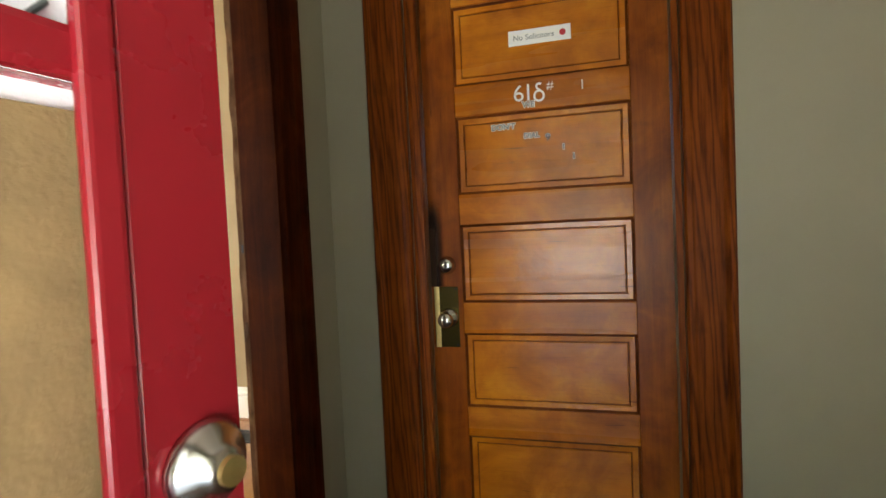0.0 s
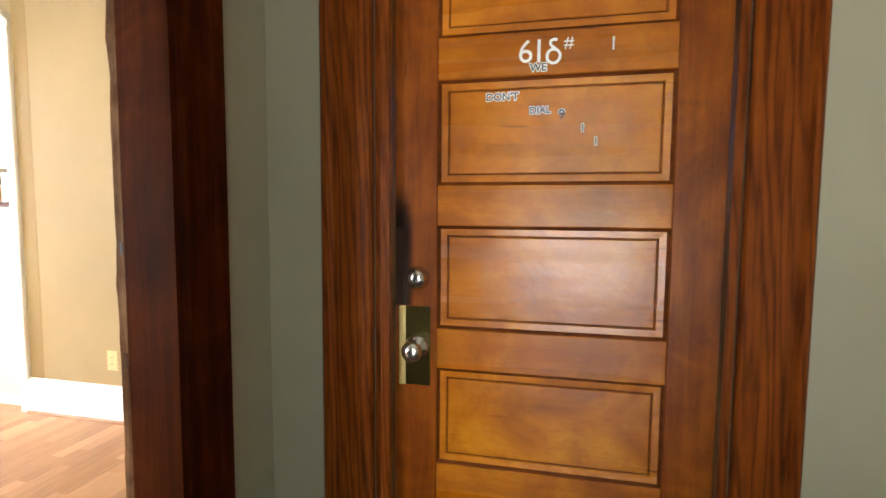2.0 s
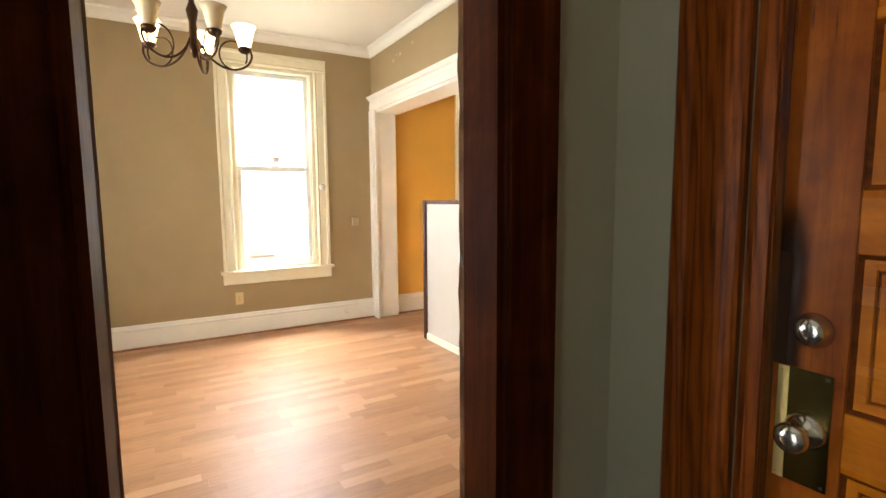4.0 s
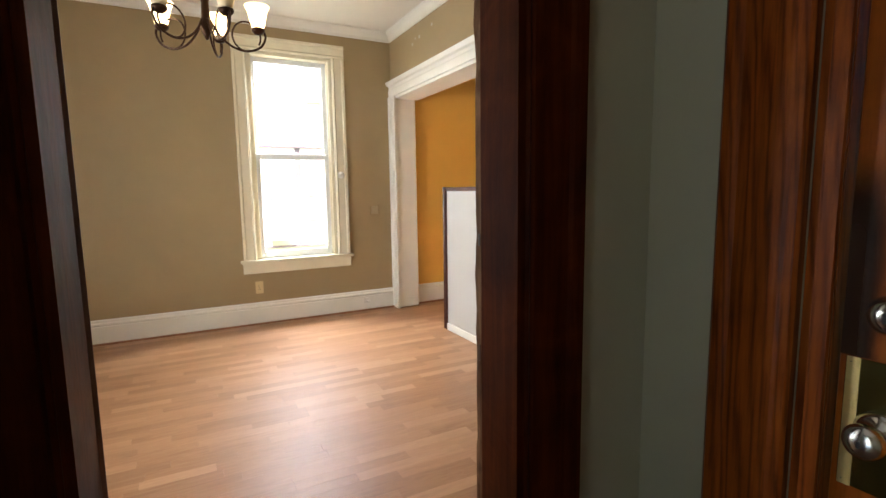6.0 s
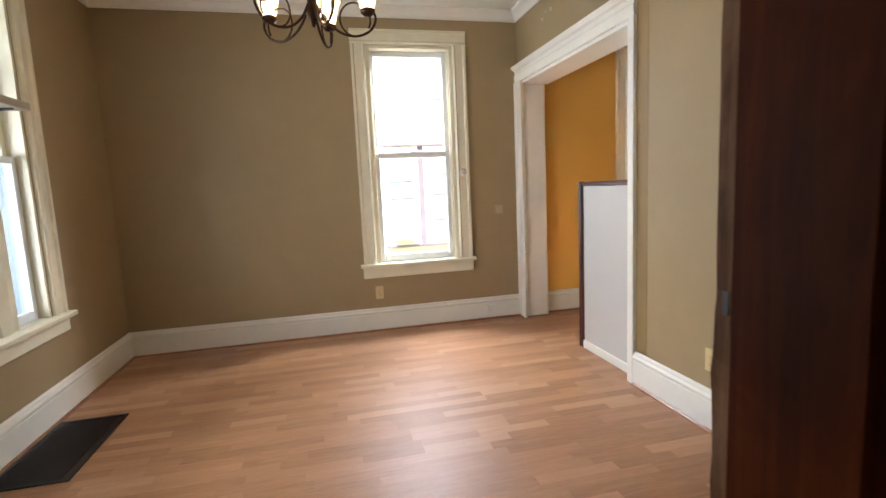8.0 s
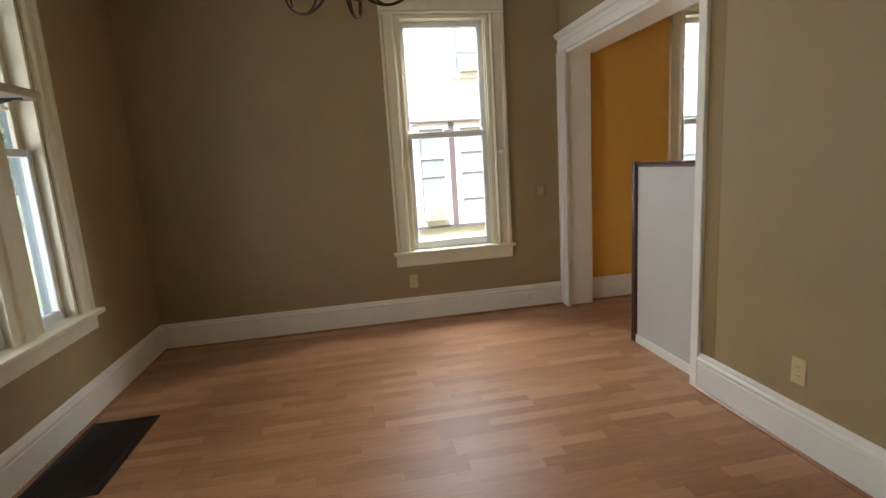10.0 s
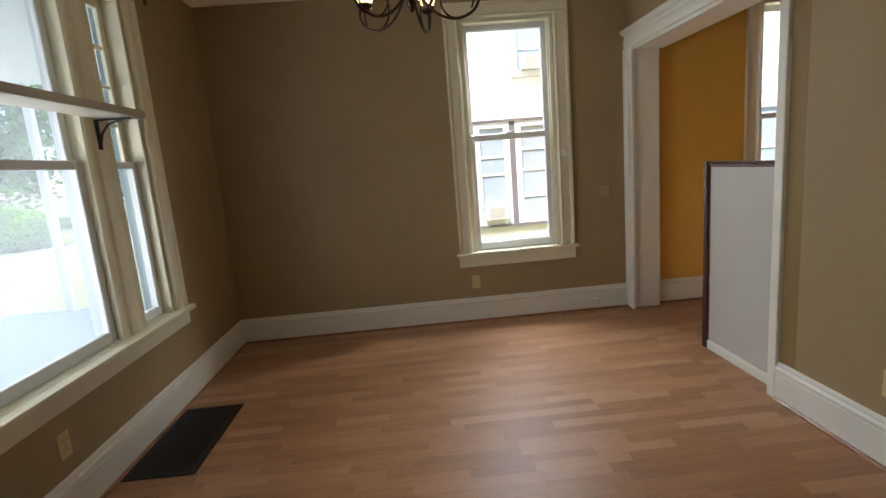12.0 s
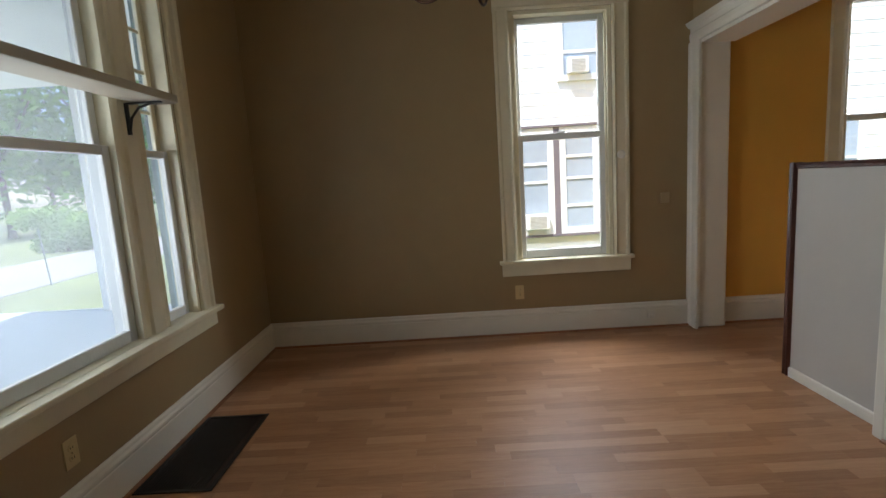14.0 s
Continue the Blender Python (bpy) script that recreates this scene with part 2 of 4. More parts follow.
SMEAR, smear_tree, smear_bsdf = material("hand_worn_smear")
smear_bsdf.inputs["Base Color"].default_value = (0.03, 0.012, 0.006, 1)
smear_bsdf.inputs["Specular IOR Level"].default_value = 0.15
smear_bsdf.inputs["Roughness"].default_value = 0.45
smear_xyz = smear_tree.nodes.new("ShaderNodeSeparateXYZ")
smear_tree.links.new(mapped(smear_tree, (1, 1, 1), "Generated"), smear_xyz.inputs[0])
smear_x = smear_tree.nodes.new("ShaderNodeMapRange")
smear_x.interpolation_type = "SMOOTHSTEP"
smear_x.inputs["From Min"].default_value, smear_x.inputs["From Max"].default_value = 0.95, 0.25
smear_tree.links.new(smear_xyz.outputs[0], smear_x.inputs["Value"])
smear_z = smear_tree.nodes.new("ShaderNodeMapRange")
smear_z.interpolation_type = "SMOOTHSTEP"
smear_z.inputs["From Min"].default_value, smear_z.inputs["From Max"].default_value = 1.0, 0.55
smear_tree.links.new(smear_xyz.outputs[2], smear_z.inputs["Value"])
smear_m = smear_tree.nodes.new("ShaderNodeMath")
smear_m.operation = "MULTIPLY"
smear_tree.links.new(smear_x.outputs[0], smear_m.inputs[0])
smear_tree.links.new(smear_z.outputs[0], smear_m.inputs[1])
smear_tree.links.new(smear_m.outputs[0], smear_bsdf.inputs["Alpha"])
WOVEN = paint("woven_shade", (0.22, 0.145, 0.06), 0.8, 0.3, 0.6, 30, 160)
# pale tone for the reflection in the front door's upper glass
REFLECTION = paint("outdoor_reflection", (0.86, 0.9, 0.95), 0.9, 0.1, 0.4, 30, 200)
GLASS = pane_glass("window_glass")
# south panes: a pale veil mixed in paints haze over the bright view
HAZED, hazed_tree, hazed_bsdf = material("hazed_window_glass")
hazed_bsdf.inputs["Transmission Weight"].default_value = 1.0
hazed_bsdf.inputs["Base Color"].default_value = (1, 1, 1, 1)
hazed_bsdf.inputs["Roughness"].default_value = 0.0
hazed_bsdf.inputs["IOR"].default_value = 1.05
veil = hazed_tree.nodes.new("ShaderNodeBsdfTranslucent")
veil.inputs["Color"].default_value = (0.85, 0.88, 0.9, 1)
blend = hazed_tree.nodes.new("ShaderNodeMixShader")
haze_share = ramp(hazed_tree, noise_tex(hazed_tree, mapped(hazed_tree, (1, 1, 1)), 3.0, 5, 0.6), [(0.3, (0.09, 0.09, 0.09)), (0.7, (0.14, 0.14, 0.14))])
hazed_tree.links.new(haze_share, blend.inputs[0])
hazed_tree.links.new(hazed_bsdf.outputs[0], blend.inputs[1])
hazed_tree.links.new(veil.outputs[0], blend.inputs[2])
hazed_tree.links.new(blend.outputs[0], hazed_tree.nodes["Material Output"].inputs["Surface"])
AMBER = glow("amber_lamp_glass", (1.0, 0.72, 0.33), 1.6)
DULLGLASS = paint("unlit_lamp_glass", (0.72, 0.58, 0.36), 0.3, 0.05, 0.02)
LAM_PIECE = laminate("laminate_block", "object")
LAM_REST = laminate("laminate_blocks_far", "island")
UNDER = paint("floor_joint", (0.2, 0.1, 0.05), 0.7, 0.1, 0.1)
HALLFLOOR = wood("hall_floor_boards", (0.035, 0.014, 0.006), (0.08, 0.034, 0.014), (0.12, 0.052, 0.022), "Y", 0.35)
PORCH = paint("porch_floor_paint", (0.56, 0.61, 0.67), 0.4, 0.06, 0.1)
TEAL = paint("dark_teal_paint", (0.028, 0.065, 0.07), 0.45, 0.12, 0.15)
# lighter copy of the teal, for the lit edge next to the shaded face
PALETEAL = paint("lit_teal_paint", (0.13, 0.22, 0.23), 0.5, 0.1, 0.15)
SIDING = paint("white_siding_paint", (0.86, 0.87, 0.88), 0.55, 0.06, 0.15, 3, 60)
MAUVE = paint("mauve_brown_paint", (0.16, 0.135, 0.15), 0.5, 0.1, 0.1)
DARKPANE = paint("dark_window_pane", (0.36, 0.42, 0.5), 0.15, 0.2, 0.0, 2, 10)
ROOFING = paint("roof_shingle", (0.09, 0.09, 0.1), 0.8, 0.25, 0.5, 6, 60)
GRASS = paint("lawn", (0.155, 0.185, 0.085), 0.9, 0.35, 0.6, 1.2, 40)
ASPHALT = paint("asphalt", (0.27, 0.27, 0.28), 0.85, 0.2, 0.4, 2, 80)
CONCRETE = paint("concrete", (0.42, 0.41, 0.38), 0.8, 0.12, 0.3, 3, 90)
BARK = wood("bark", (0.03, 0.02, 0.012), (0.07, 0.05, 0.03), (0.12, 0.09, 0.06), "Z", 0.8, 1.5, 0.0)
LEAF = leafy("leaves", (0.07, 0.17, 0.03), (0.2, 0.38, 0.08))
BUSHLEAF = leafy("bush_leaves", (0.19, 0.33, 0.08), (0.34, 0.52, 0.14))


# ---------------------------------------------------------------- mesh helpers
def mesh_ob(name, bm, mat, parent=None, smooth=False):
    me = bpy.data.meshes.new(name)
    bm.normal_update()
    bm.to_mesh(me)
    bm.free()
    if smooth:
        for p in me.polygons:
            p.use_smooth = True
    me.materials.append(mat)
    ob = new(name, me)
    if parent:
        ob.parent = parent
    return ob


def part(name, bm, mat, parent, label="", smooth=False):
    ob = mesh_ob(name, bm, mat, parent, smooth)
    return tagged(ob, label) if label else ob


def thing(name, label, category, m=None, group="", kind=""):
    ob = new(name)
    ob.empty_display_size = 0.1
    if m is not None:
        ob.matrix_world = m
    return tagged(ob, label, category, group, kind)


def add_box(bm, x0, x1, y0, y1, z0, z1, bevel=0.0, segments=1):
    vs = [bm.verts.new((x, y, z)) for x in (x0, x1) for y in (y0, y1) for z in (z0, z1)]
    fs = [bm.faces.new([vs[i] for i in f]) for f in ((0, 1, 3, 2), (4, 6, 7, 5), (0, 4, 5, 1), (2, 3, 7, 6), (0, 2, 6, 4), (1, 5, 7, 3))]
    if bevel:
        es = {e for f in fs for e in f.edges}
        bmesh.ops.bevel(bm, geom=list(es), offset=bevel, segments=segments, affect="EDGES", profile=0.6)
    return bm


def box(x0, x1, y0, y1, z0, z1, bevel=0.0, segments=1):
    return add_box(bmesh.new(), x0, x1, y0, y1, z0, z1, bevel, segments)


def profile_run(points, p0, p1, across, up):
    """A moulding: the outline points (a, b) swept from p0 to p1; a along `across`, b along `up`."""
    bm = bmesh.new()
    p0, p1, across, up = Vector(p0), Vector(p1), Vector(across), Vector(up)
    rings = [[bm.verts.new(p + across * a + up * b) for a, b in points] for p in (p0, p1)]
    n = len(points)
    for i in range(n):
        bm.faces.new((rings[0][i], rings[0][(i + 1) % n], rings[1][(i + 1) % n], rings[1][i]))
    bm.faces.new(rings[0][::-1])
    bm.faces.new(rings[1])
    bmesh.ops.recalc_face_normals(bm, faces=bm.faces)
    return bm


def turned(points, steps=24, axis="Z"):
    """A turned body: (radius, height) pairs spun about an axis."""
    bm = bmesh.new()
    rings = []
    for r, h in points:
        ring = []
        for i in range(steps):
            a = 2 * math.pi * i / steps
            c, s = r * math.cos(a), r * math.sin(a)
            ring.append(bm.verts.new({"Z": (c, s, h), "Y": (c, h, s), "X": (h, c, s)}[axis]))
        rings.append(ring)
    for a, b in zip(rings, rings[1:]):
        for i in range(steps):
            bm.faces.new((a[i], a[(i + 1) % steps], b[(i + 1) % steps], b[i]))
    bm.faces.new(rings[0])
    bm.faces.new(rings[-1])
    bmesh.ops.recalc_face_normals(bm, faces=bm.faces)
    return bm


def tube(path, r, steps=8):
    bm = bmesh.new()
    path = [Vector(p) for p in path]
    rings = []
    for i, p in enumerate(path):
        d = (path[min(i + 1, len(path) - 1)] - path[max(i - 1, 0)]).normalized()
        u = d.orthogonal().normalized() if i == 0 else (rings_u - d * rings_u.dot(d)).normalized()
        rings_u = u
        v = d.cross(u)
        rings.append([bm.verts.new(p + r * (math.cos(2 * math.pi * k / steps) * u + math.sin(2 * math.pi * k / steps) * v)) for k in range(steps)])
    for a, b in zip(rings, rings[1:]):
        for k in range(steps):
            bm.faces.new((a[k], a[(k + 1) % steps], b[(k + 1) % steps], b[k]))
    bm.faces.new(rings[0])
    bm.faces.new(rings[-1])
    bmesh.ops.recalc_face_normals(bm, faces=bm.faces)
    return bm


def wall_with_holes(name, axis, at, thick, u0, u1, z0, z1, holes, mat, label):
    """A wall of constant x or y with rectangular openings, as one mesh of butted blocks."""
    bm = bmesh.new()
    us = sorted({u0, u1, *[h[0] for h in holes], *[h[1] for h in holes]})
    for a, b in zip(us, us[1:]):
        spans = sorted((h[2], h[3]) for h in holes if h[0] <= a + 1e-6 and h[1] >= b - 1e-6)
        z = z0
        for s0, s1 in spans + [(z1, z1)]:
            if s0 > z + 1e-6:
                if axis == "x":
                    add_box(bm, at, at + thick, a, b, z, s0)
                else:
                    add_box(bm, a, b, at, at + thick, z, s0)
            z = max(z, s1)
    bmesh.ops.remove_doubles(bm, verts=bm.verts, dist=1e-5)
    return tagged(mesh_ob(name, bm, mat), label, "wall", kind="structure")


def letters(name, text, size, mat, m, parent, depth=0.0008, label="", bold=0.0):
    cu = bpy.data.curves.new(name, "FONT")
    cu.body, cu.size, cu.extrude, cu.offset = text, size, depth, bold
    cu.align_x, cu.align_y, cu.resolution_u = "CENTER", "CENTER", 3
    tmp = bpy.data.objects.new("tmp", cu)
    scene.collection.objects.link(tmp)
    bpy.context.view_layer.update()
    me = bpy.data.meshes.new_from_object(tmp.evaluated_get(bpy.context.evaluated_depsgraph_get()))
    bpy.data.objects.remove(tmp)
    bpy.data.curves.remove(cu)
    me.name = name
    me.materials.clear()
    me.materials.append(mat)
    ob = new(name, me)
    ob.parent = parent
    ob.matrix_local = m
    return tagged(ob, label) if label else ob


# ---------------------------------------------------------------- the structure
H = 2.82            # ceiling
tagged(mesh_ob("floor", box(-0.2, 3.945, -0.2, 6.7, -0.12, -0.008), UNDER), "pale oak laminate floor in staggered blocks", "floor", kind="structure")
tagged(mesh_ob("floor_hall", box(3.945, 6.2, 0.0, 2.6, -0.12, -0.03), HALLFLOOR), "dark board floor of the entrance hall", "floor", kind="structure")
tagged(mesh_ob("ceiling", box(-0.2, 6.2, -0.2, 6.7, H, H + 0.12), CEIL), "plain off-white painted ceiling", "ceiling", kind="structure")
SW = (1.045, 3.255, 0.608, 2.47)      # south window opening
wall_with_holes("wall_south", "y", -0.12, 0.12, -0.2, 3.945, -0.12, H, [(SW[0], SW[1], SW[2] - 0.031, SW[3])], TAUPE, "taupe painted plaster wall with a wide window")
WW = (2.05, 2.815, 0.615, 2.51)      # west window opening
wall_with_holes("wall_west", "x", -0.2, 0.2, 0.0, 3.6, -0.12, H, [(WW[0], WW[1], WW[2] - 0.029, WW[3])], TAUPE, "taupe painted plaster wall with a tall window")
YW = (4.58, 5.39, 0.615, 2.51)
wall_with_holes("wall_west_side_room", "x", -0.2, 0.2, 3.6, 6.7, -0.12, H, [(YW[0], YW[1], YW[2] - 0.029, YW[3])], OCHRE, "ochre yellow painted wall with a tall window")
wall_with_holes("wall_north", "y", 3.43, 0.225, 0.0, 3.945, -0.12, H, [(0.09, 1.76, -0.12, 2.19)], TAUPE, "taupe painted plaster wall with a wide cased opening")
tagged(mesh_ob("wall_side_room_north", box(0.0, 3.945, 6.5, 6.7, -0.12, H), OCHRE), "ochre yellow painted wall", "wall", kind="structure")
DO = (1.335, 2.02, -0.12, 2.08)
wall_with_holes("wall_east", "x", 3.945, 0.125, 0.0, 6.7, -0.12, H, [DO], HALL, "grey olive painted wall between hall and room")
tagged(mesh_ob("wall_east_face", box(3.94, 3.9445, 0.002, 1.2, 0, H), TAUPE), "taupe painted plaster beside the doorway", "wall", kind="structure")
tagged(mesh_ob("wall_east_face_2", box(3.94, 3.9445, 2.15, 3.428, 0, H), TAUPE), "taupe painted plaster beside the doorway", "wall", kind="structure")
wall_with_holes("wall_hall_north", "y", 2.385, 0.16, 4.07, 6.2, -0.12, H, [(4.38, 5.255, -0.12, 2.058)], HALL, "grey olive painted plaster hall wall")
tagged(mesh_ob("wall_hall_east", box(6.2, 6.35, 0.0, 2.545, -0.12, H), HALL), "grey olive painted plaster hall wall", "wall", kind="structure")
wall_with_holes("wall_hall_south", "y", 0.03, 0.16, 4.07, 6.2, -0.12, H, [(4.56, 5.5, -0.12, 2.12)], HALL, "grey olive painted front wall with the entrance doorway")

# crown moulding and baseboards
CROWN = [(0, 0), (0.062, 0), (0.058, -0.015), (0.036, -0.034), (0.016, -0.068), (0.012, -0.092), (0, -0.092)]
for nm, p0, p1, ac in (("crown", (0, 0, H), (3.94, 0, H), (0, 1, 0)), ("crown", (0, 0, H), (0, 3.43, H), (1, 0, 0)), ("crown", (0, 3.43, H), (3.94, 3.43, H), (0, -1, 0)), ("crown", (3.94, 0, H), (3.94, 3.43, H), (-1, 0, 0))):
    tagged(mesh_ob(nm, profile_run(CROWN, p0, p1, ac, (0, 0, 1)), WHITE), "small off-white crown moulding under the ceiling", "moulding", kind="structure")
BASE = [(0, 0), (0.022, 0), (0.022, 0.15), (0.018, 0.157), (0.026, 0.166), (0.026, 0.178), (0.016, 0.188), (0.014, 0.2), (0.007, 0.21), (0, 0.21)]
SHOE = [(0, 0), (0.016, 0), (0.014, 0.008), (0.006, 0.014), (0, 0.015)]
SHOEWOOD = wood("shoe_moulding_timber", (0.14, 0.05, 0.02), (0.3, 0.13, 0.055), (0.4, 0.19, 0.09), "X", 0.35)
for p0, p1, ac in (((0, 0, 0), (3.94, 0, 0), (0, 1, 0)), ((0, 0, 0), (0, 3.43, 0), (1, 0, 0)), ((1.80, 3.43, 0), (3.94, 3.43, 0), (0, -1, 0)), ((0, 3.69, 0), (0, 6.5, 0), (1, 0, 0)), ((0, 6.5, 0), (3.94, 6.5, 0), (0, -1, 0)), ((3.94, 0, 0), (3.94, 1.19, 0), (-1, 0, 0)), ((3.94, 2.17, 0), (3.94, 3.43, 0), (-1, 0, 0))):
    tagged(mesh_ob("baseboard", profile_run(BASE, p0, p1, ac, (0, 0, 1)), WHITE), "tall white painted baseboard with a moulded cap", "baseboard", kind="structure")
    q0, q1 = Vector(p0) + Vector(ac) * 0.0225, Vector(p1) + Vector(ac) * 0.0225
    tagged(mesh_ob("shoe_moulding", profile_run(SHOE, q0, q1, ac, (0, 0, 1)), SHOEWOOD), "thin brown wooden shoe strip along the floor", "moulding", kind="structure")

# cased opening to the side room
CASE = [(0, 0), (0, 0.018), (0.012, 0.024), (0.05, 0.024), (0.058, 0.018), (0.085, 0.018), (0.094, 0.028), (0.118, 0.034), (0.13, 0.034), (0.13, 0)]
op = thing("door_frame_1", "white painted casing round the wide opening to the yellow room", "door frame", kind="structure")
part("casing", profile_run([(-a, b) for a, b in CASE], (0.13, 3.43, 0), (0.13, 3.43, 2.19), (1, 0, 0), (0, -1, 0)), WHITE, op)
HEAD = [(0, 0), (0, 0.02), (0.03, 0.026), (0.06, 0.026), (0.07, 0.02), (0.1, 0.02), (0.11, 0.04), (0.14, 0.06), (0.14, 0)]
part("head_casing", profile_run(HEAD, (0.0, 3.43, 2.19), (1.80, 3.43, 2.19), (0, 0, 1), (0, -1, 0)), WHITE, op)
part("jamb", box(0.0, 0.1, 3.432, 3.665, 0.0, 2.19, 0.022, 4), WHITE, op)
part("head_jamb", box(0.1, 1.76, 3.432, 3.69, 2.165, 2.19), WHITE, op)
part("post", box(1.742, 1.80, 3.405, 3.69, 0.0, 2.19, 0.008, 2), WHITE, op)
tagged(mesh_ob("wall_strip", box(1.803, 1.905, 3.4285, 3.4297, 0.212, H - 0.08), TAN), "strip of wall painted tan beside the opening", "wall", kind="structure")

sc = thing("peeled_patch", "small grey scuffs on the wall above the opening", "wall scuff", kind="structure")
for xs, zs_, w in ((0.55, 2.56, 0.03), (0.62, 2.6, 0.02), (0.7, 2.585, 0.035), (0.95, 2.62, 0.03)):
    part("scuff", box(xs, xs + w, 3.4285, 3.4298, zs_, zs_ + w * 0.8, 0.0005), SHELFP, sc)

# ---------------------------------------------------------------- windows
def sash(name, parent, axis, at, u0, u1, z0, z1, stile, top, bottom, mat, rows=1, thick=0.035):
    """One sash: stiles, rails, panes. axis x: lies in a plane of constant x."""
    def b(a0, a1, c0, c1, d=0.0):
        d = thick / 2 - 0.002 if d == "pane" else d
        if axis == "x":
            return box(at + d, at + thick - d, a0, a1, c0, c1, 0.004)
        return box(a0, a1, at + d, at + thick - d, c0, c1, 0.004)
    s = part(name, b(u0, u0 + stile, z0, z1), mat, parent)
    part("stile", b(u1 - stile, u1, z0, z1), mat, s)
    part("rail", b(u0 + stile, u1 - stile, z1 - top, z1), mat, s)
    part("rail", b(u0 + stile, u1 - stile, z0, z0 + bottom), mat, s)
    h = (z1 - top - z0 - bottom) / rows
    for i in range(rows):
        if i:
            part("muntin", b(u0 + stile, u1 - stile, z0 + bottom + i * h - 0.009, z0 + bottom + i * h + 0.009, 0.008), mat, s)
        pane = part("pane", b(u0 + stile - 0.004, u1 - stile + 0.004, z0 + bottom + i * h + (0.009 if i else -0.004), z0 + bottom + (i + 1) * h + (-0.009 if i < rows - 1 else 0.004), "pane"), HAZED if axis == "y" else GLASS, s, "clear glass")
        pane.visible_shadow = False
    return s


def upright_run(points, u, z0, z1, axis, wall, flip):
    """A casing board that stands on the wall; its outline runs outwards from u."""
    s = -1 if flip else 1
    if axis == "x":
        return profile_run([(a * s, b) for a, b in points], (wall, u, z0), (wall, u, z1), (0, 1, 0), (1, 0, 0))
    return profile_run([(a * s, b) for a, b in points], (u, wall, z0), (u, wall, z1), (1, 0, 0), (0, 1, 0))


WCASE = [(0, 0), (0, 0.02), (0.015, 0.03), (0.028, 0.018), (0.09, 0.018), (0.1, 0.03), (0.12, 0.03), (0.12, 0)]


def tall_window(name, label, y0, y1):
    z0, z1, zm = 0.615, 2.51, 1.577
    w = thing(name, label, "window", kind="structure")
    part("casing", upright_run(WCASE, y1 + 0.002, z0 - 0.0, z1, "x", 0, False), CREAM, w)
    part("casing", upright_run(WCASE, y0 - 0.002, z0 - 0.0, z1, "x", 0, True), CREAM, w)
    part("head_casing", profile_run(WCASE + [], (0, y0 - 0.125, z1), (0, y1 + 0.125, z1), (0, 0, 1), (1, 0, 0)), CREAM, w)
    part("sill", box(0.0, 0.06, y0 - 0.15, y1 + 0.15, z0 - 0.028, z0, 0.006, 2), CREAM, w)
    part("stool", box(-0.199, 0.0, y0 + 0.001, y1 - 0.001, z0 - 0.028, z0 - 0.001), CREAM, w)
    part("apron", box(0.0, 0.022, y0 - 0.13, y1 + 0.13, z0 - 0.128, z0 - 0.028, 0.004), CREAM, w)
    for a, b in ((y0 + 0.001, y0 + 0.03), (y1 - 0.03, y1 - 0.001)):
        part("jamb", box(-0.2, -0.002, a, b, z0, z1 - 0.002), CREAM, w)
        part("stop_bead", box(-0.055, -0.03, *((b, b + 0.012) if a < (y0 + y1) / 2 else (a - 0.012, a)), z0, z1 - 0.03, 0.003), CREAM, w)
    part("head_jamb", box(-0.2, -0.002, y0 + 0.03, y1 - 0.03, z1 - 0.03, z1 - 0.002), CREAM, w)
    up = sash("upper_sash", w, "x", -0.125, y0 + 0.031, y1 - 0.031, zm - 0.02, z1 - 0.031, 0.045, 0.045, 0.035, VINYL)
    lo = sash("lower_sash", w, "x", -0.088, y0 + 0.031, y1 - 0.031, z0 + 0.001, zm + 0.022, 0.05, 0.05, 0.065, VINYL)
    part("sash_lock", box(-0.06, -0.035, (y0 + y1) / 2 - 0.03, (y0 + y1) / 2 + 0.03, zm + 0.022, zm + 0.037, 0.004), VINYL, lo)
    return w


tall_window("window_1", "tall double-hung window in cream painted casing", WW[0], WW[1])
tall_window("window_2", "tall double-hung window beside the yellow wall", YW[0], YW[1])

w3 = thing("window_3", "wide triple window with narrow side sashes in cream casing", "window", kind="structure")
x0, x1, z0, z1 = SW
part("casing", upright_run(WCASE, x0 - 0.002, z0, z1, "y", 0, True), CREAM, w3)
part("casing", upright_run(WCASE, x1 + 0.002, z0, z1, "y", 0, False), CREAM, w3)
part("head_casing", profile_run(WCASE, (x0 - 0.125, 0, z1), (x1 + 0.125, 0, z1), (0, 0, 1), (0, 1, 0)), CREAM, w3)
part("sill", box(x0 - 0.16, x1 + 0.16, 0.0, 0.065, z0 - 0.03, z0, 0.007, 2), CREAM, w3)
part("stool", box(x0 + 0.001, x1 - 0.001, -0.119, 0.0, z0 - 0.03, z0 - 0.001), CREAM, w3)
for a, b in ((1.5, 1.557), (2.743, 2.8)):
    part("outer_jamb", box(a, b, -0.168, -0.12, z0 - 0.02, z1, 0.004), GREYTRIM, w3, "plain grey-white outer jamb")
part("apron", box(x0 - 0.14, x1 + 0.14, 0.0, 0.022, z0 - 0.12, z0 - 0.03, 0.004), CREAM, w3)
MULL = [(-0.115, 0), (-0.115, 0.012), (-0.1, 0.022), (-0.085, 0.012), (-0.07, 0.02), (-0.055, 0.012), (-0.045, 0.026), (0.045, 0.026), (0.055, 0.012), (0.07, 0.02), (0.085, 0.012), (0.1, 0.022), (0.115, 0.012), (0.115, 0)]
for xm in (1.452, 2.848):
    part("mullion", profile_run(MULL, (xm, -0.03, z0), (xm, -0.03, z1 - 0.002), (1, 0, 0), (0, 1, 0)), CREAM, w3)
    part("mullion_core", box(xm - 0.105, xm + 0.105, -0.119, -0.031, z0, z1 - 0.002), CREAM, w3)
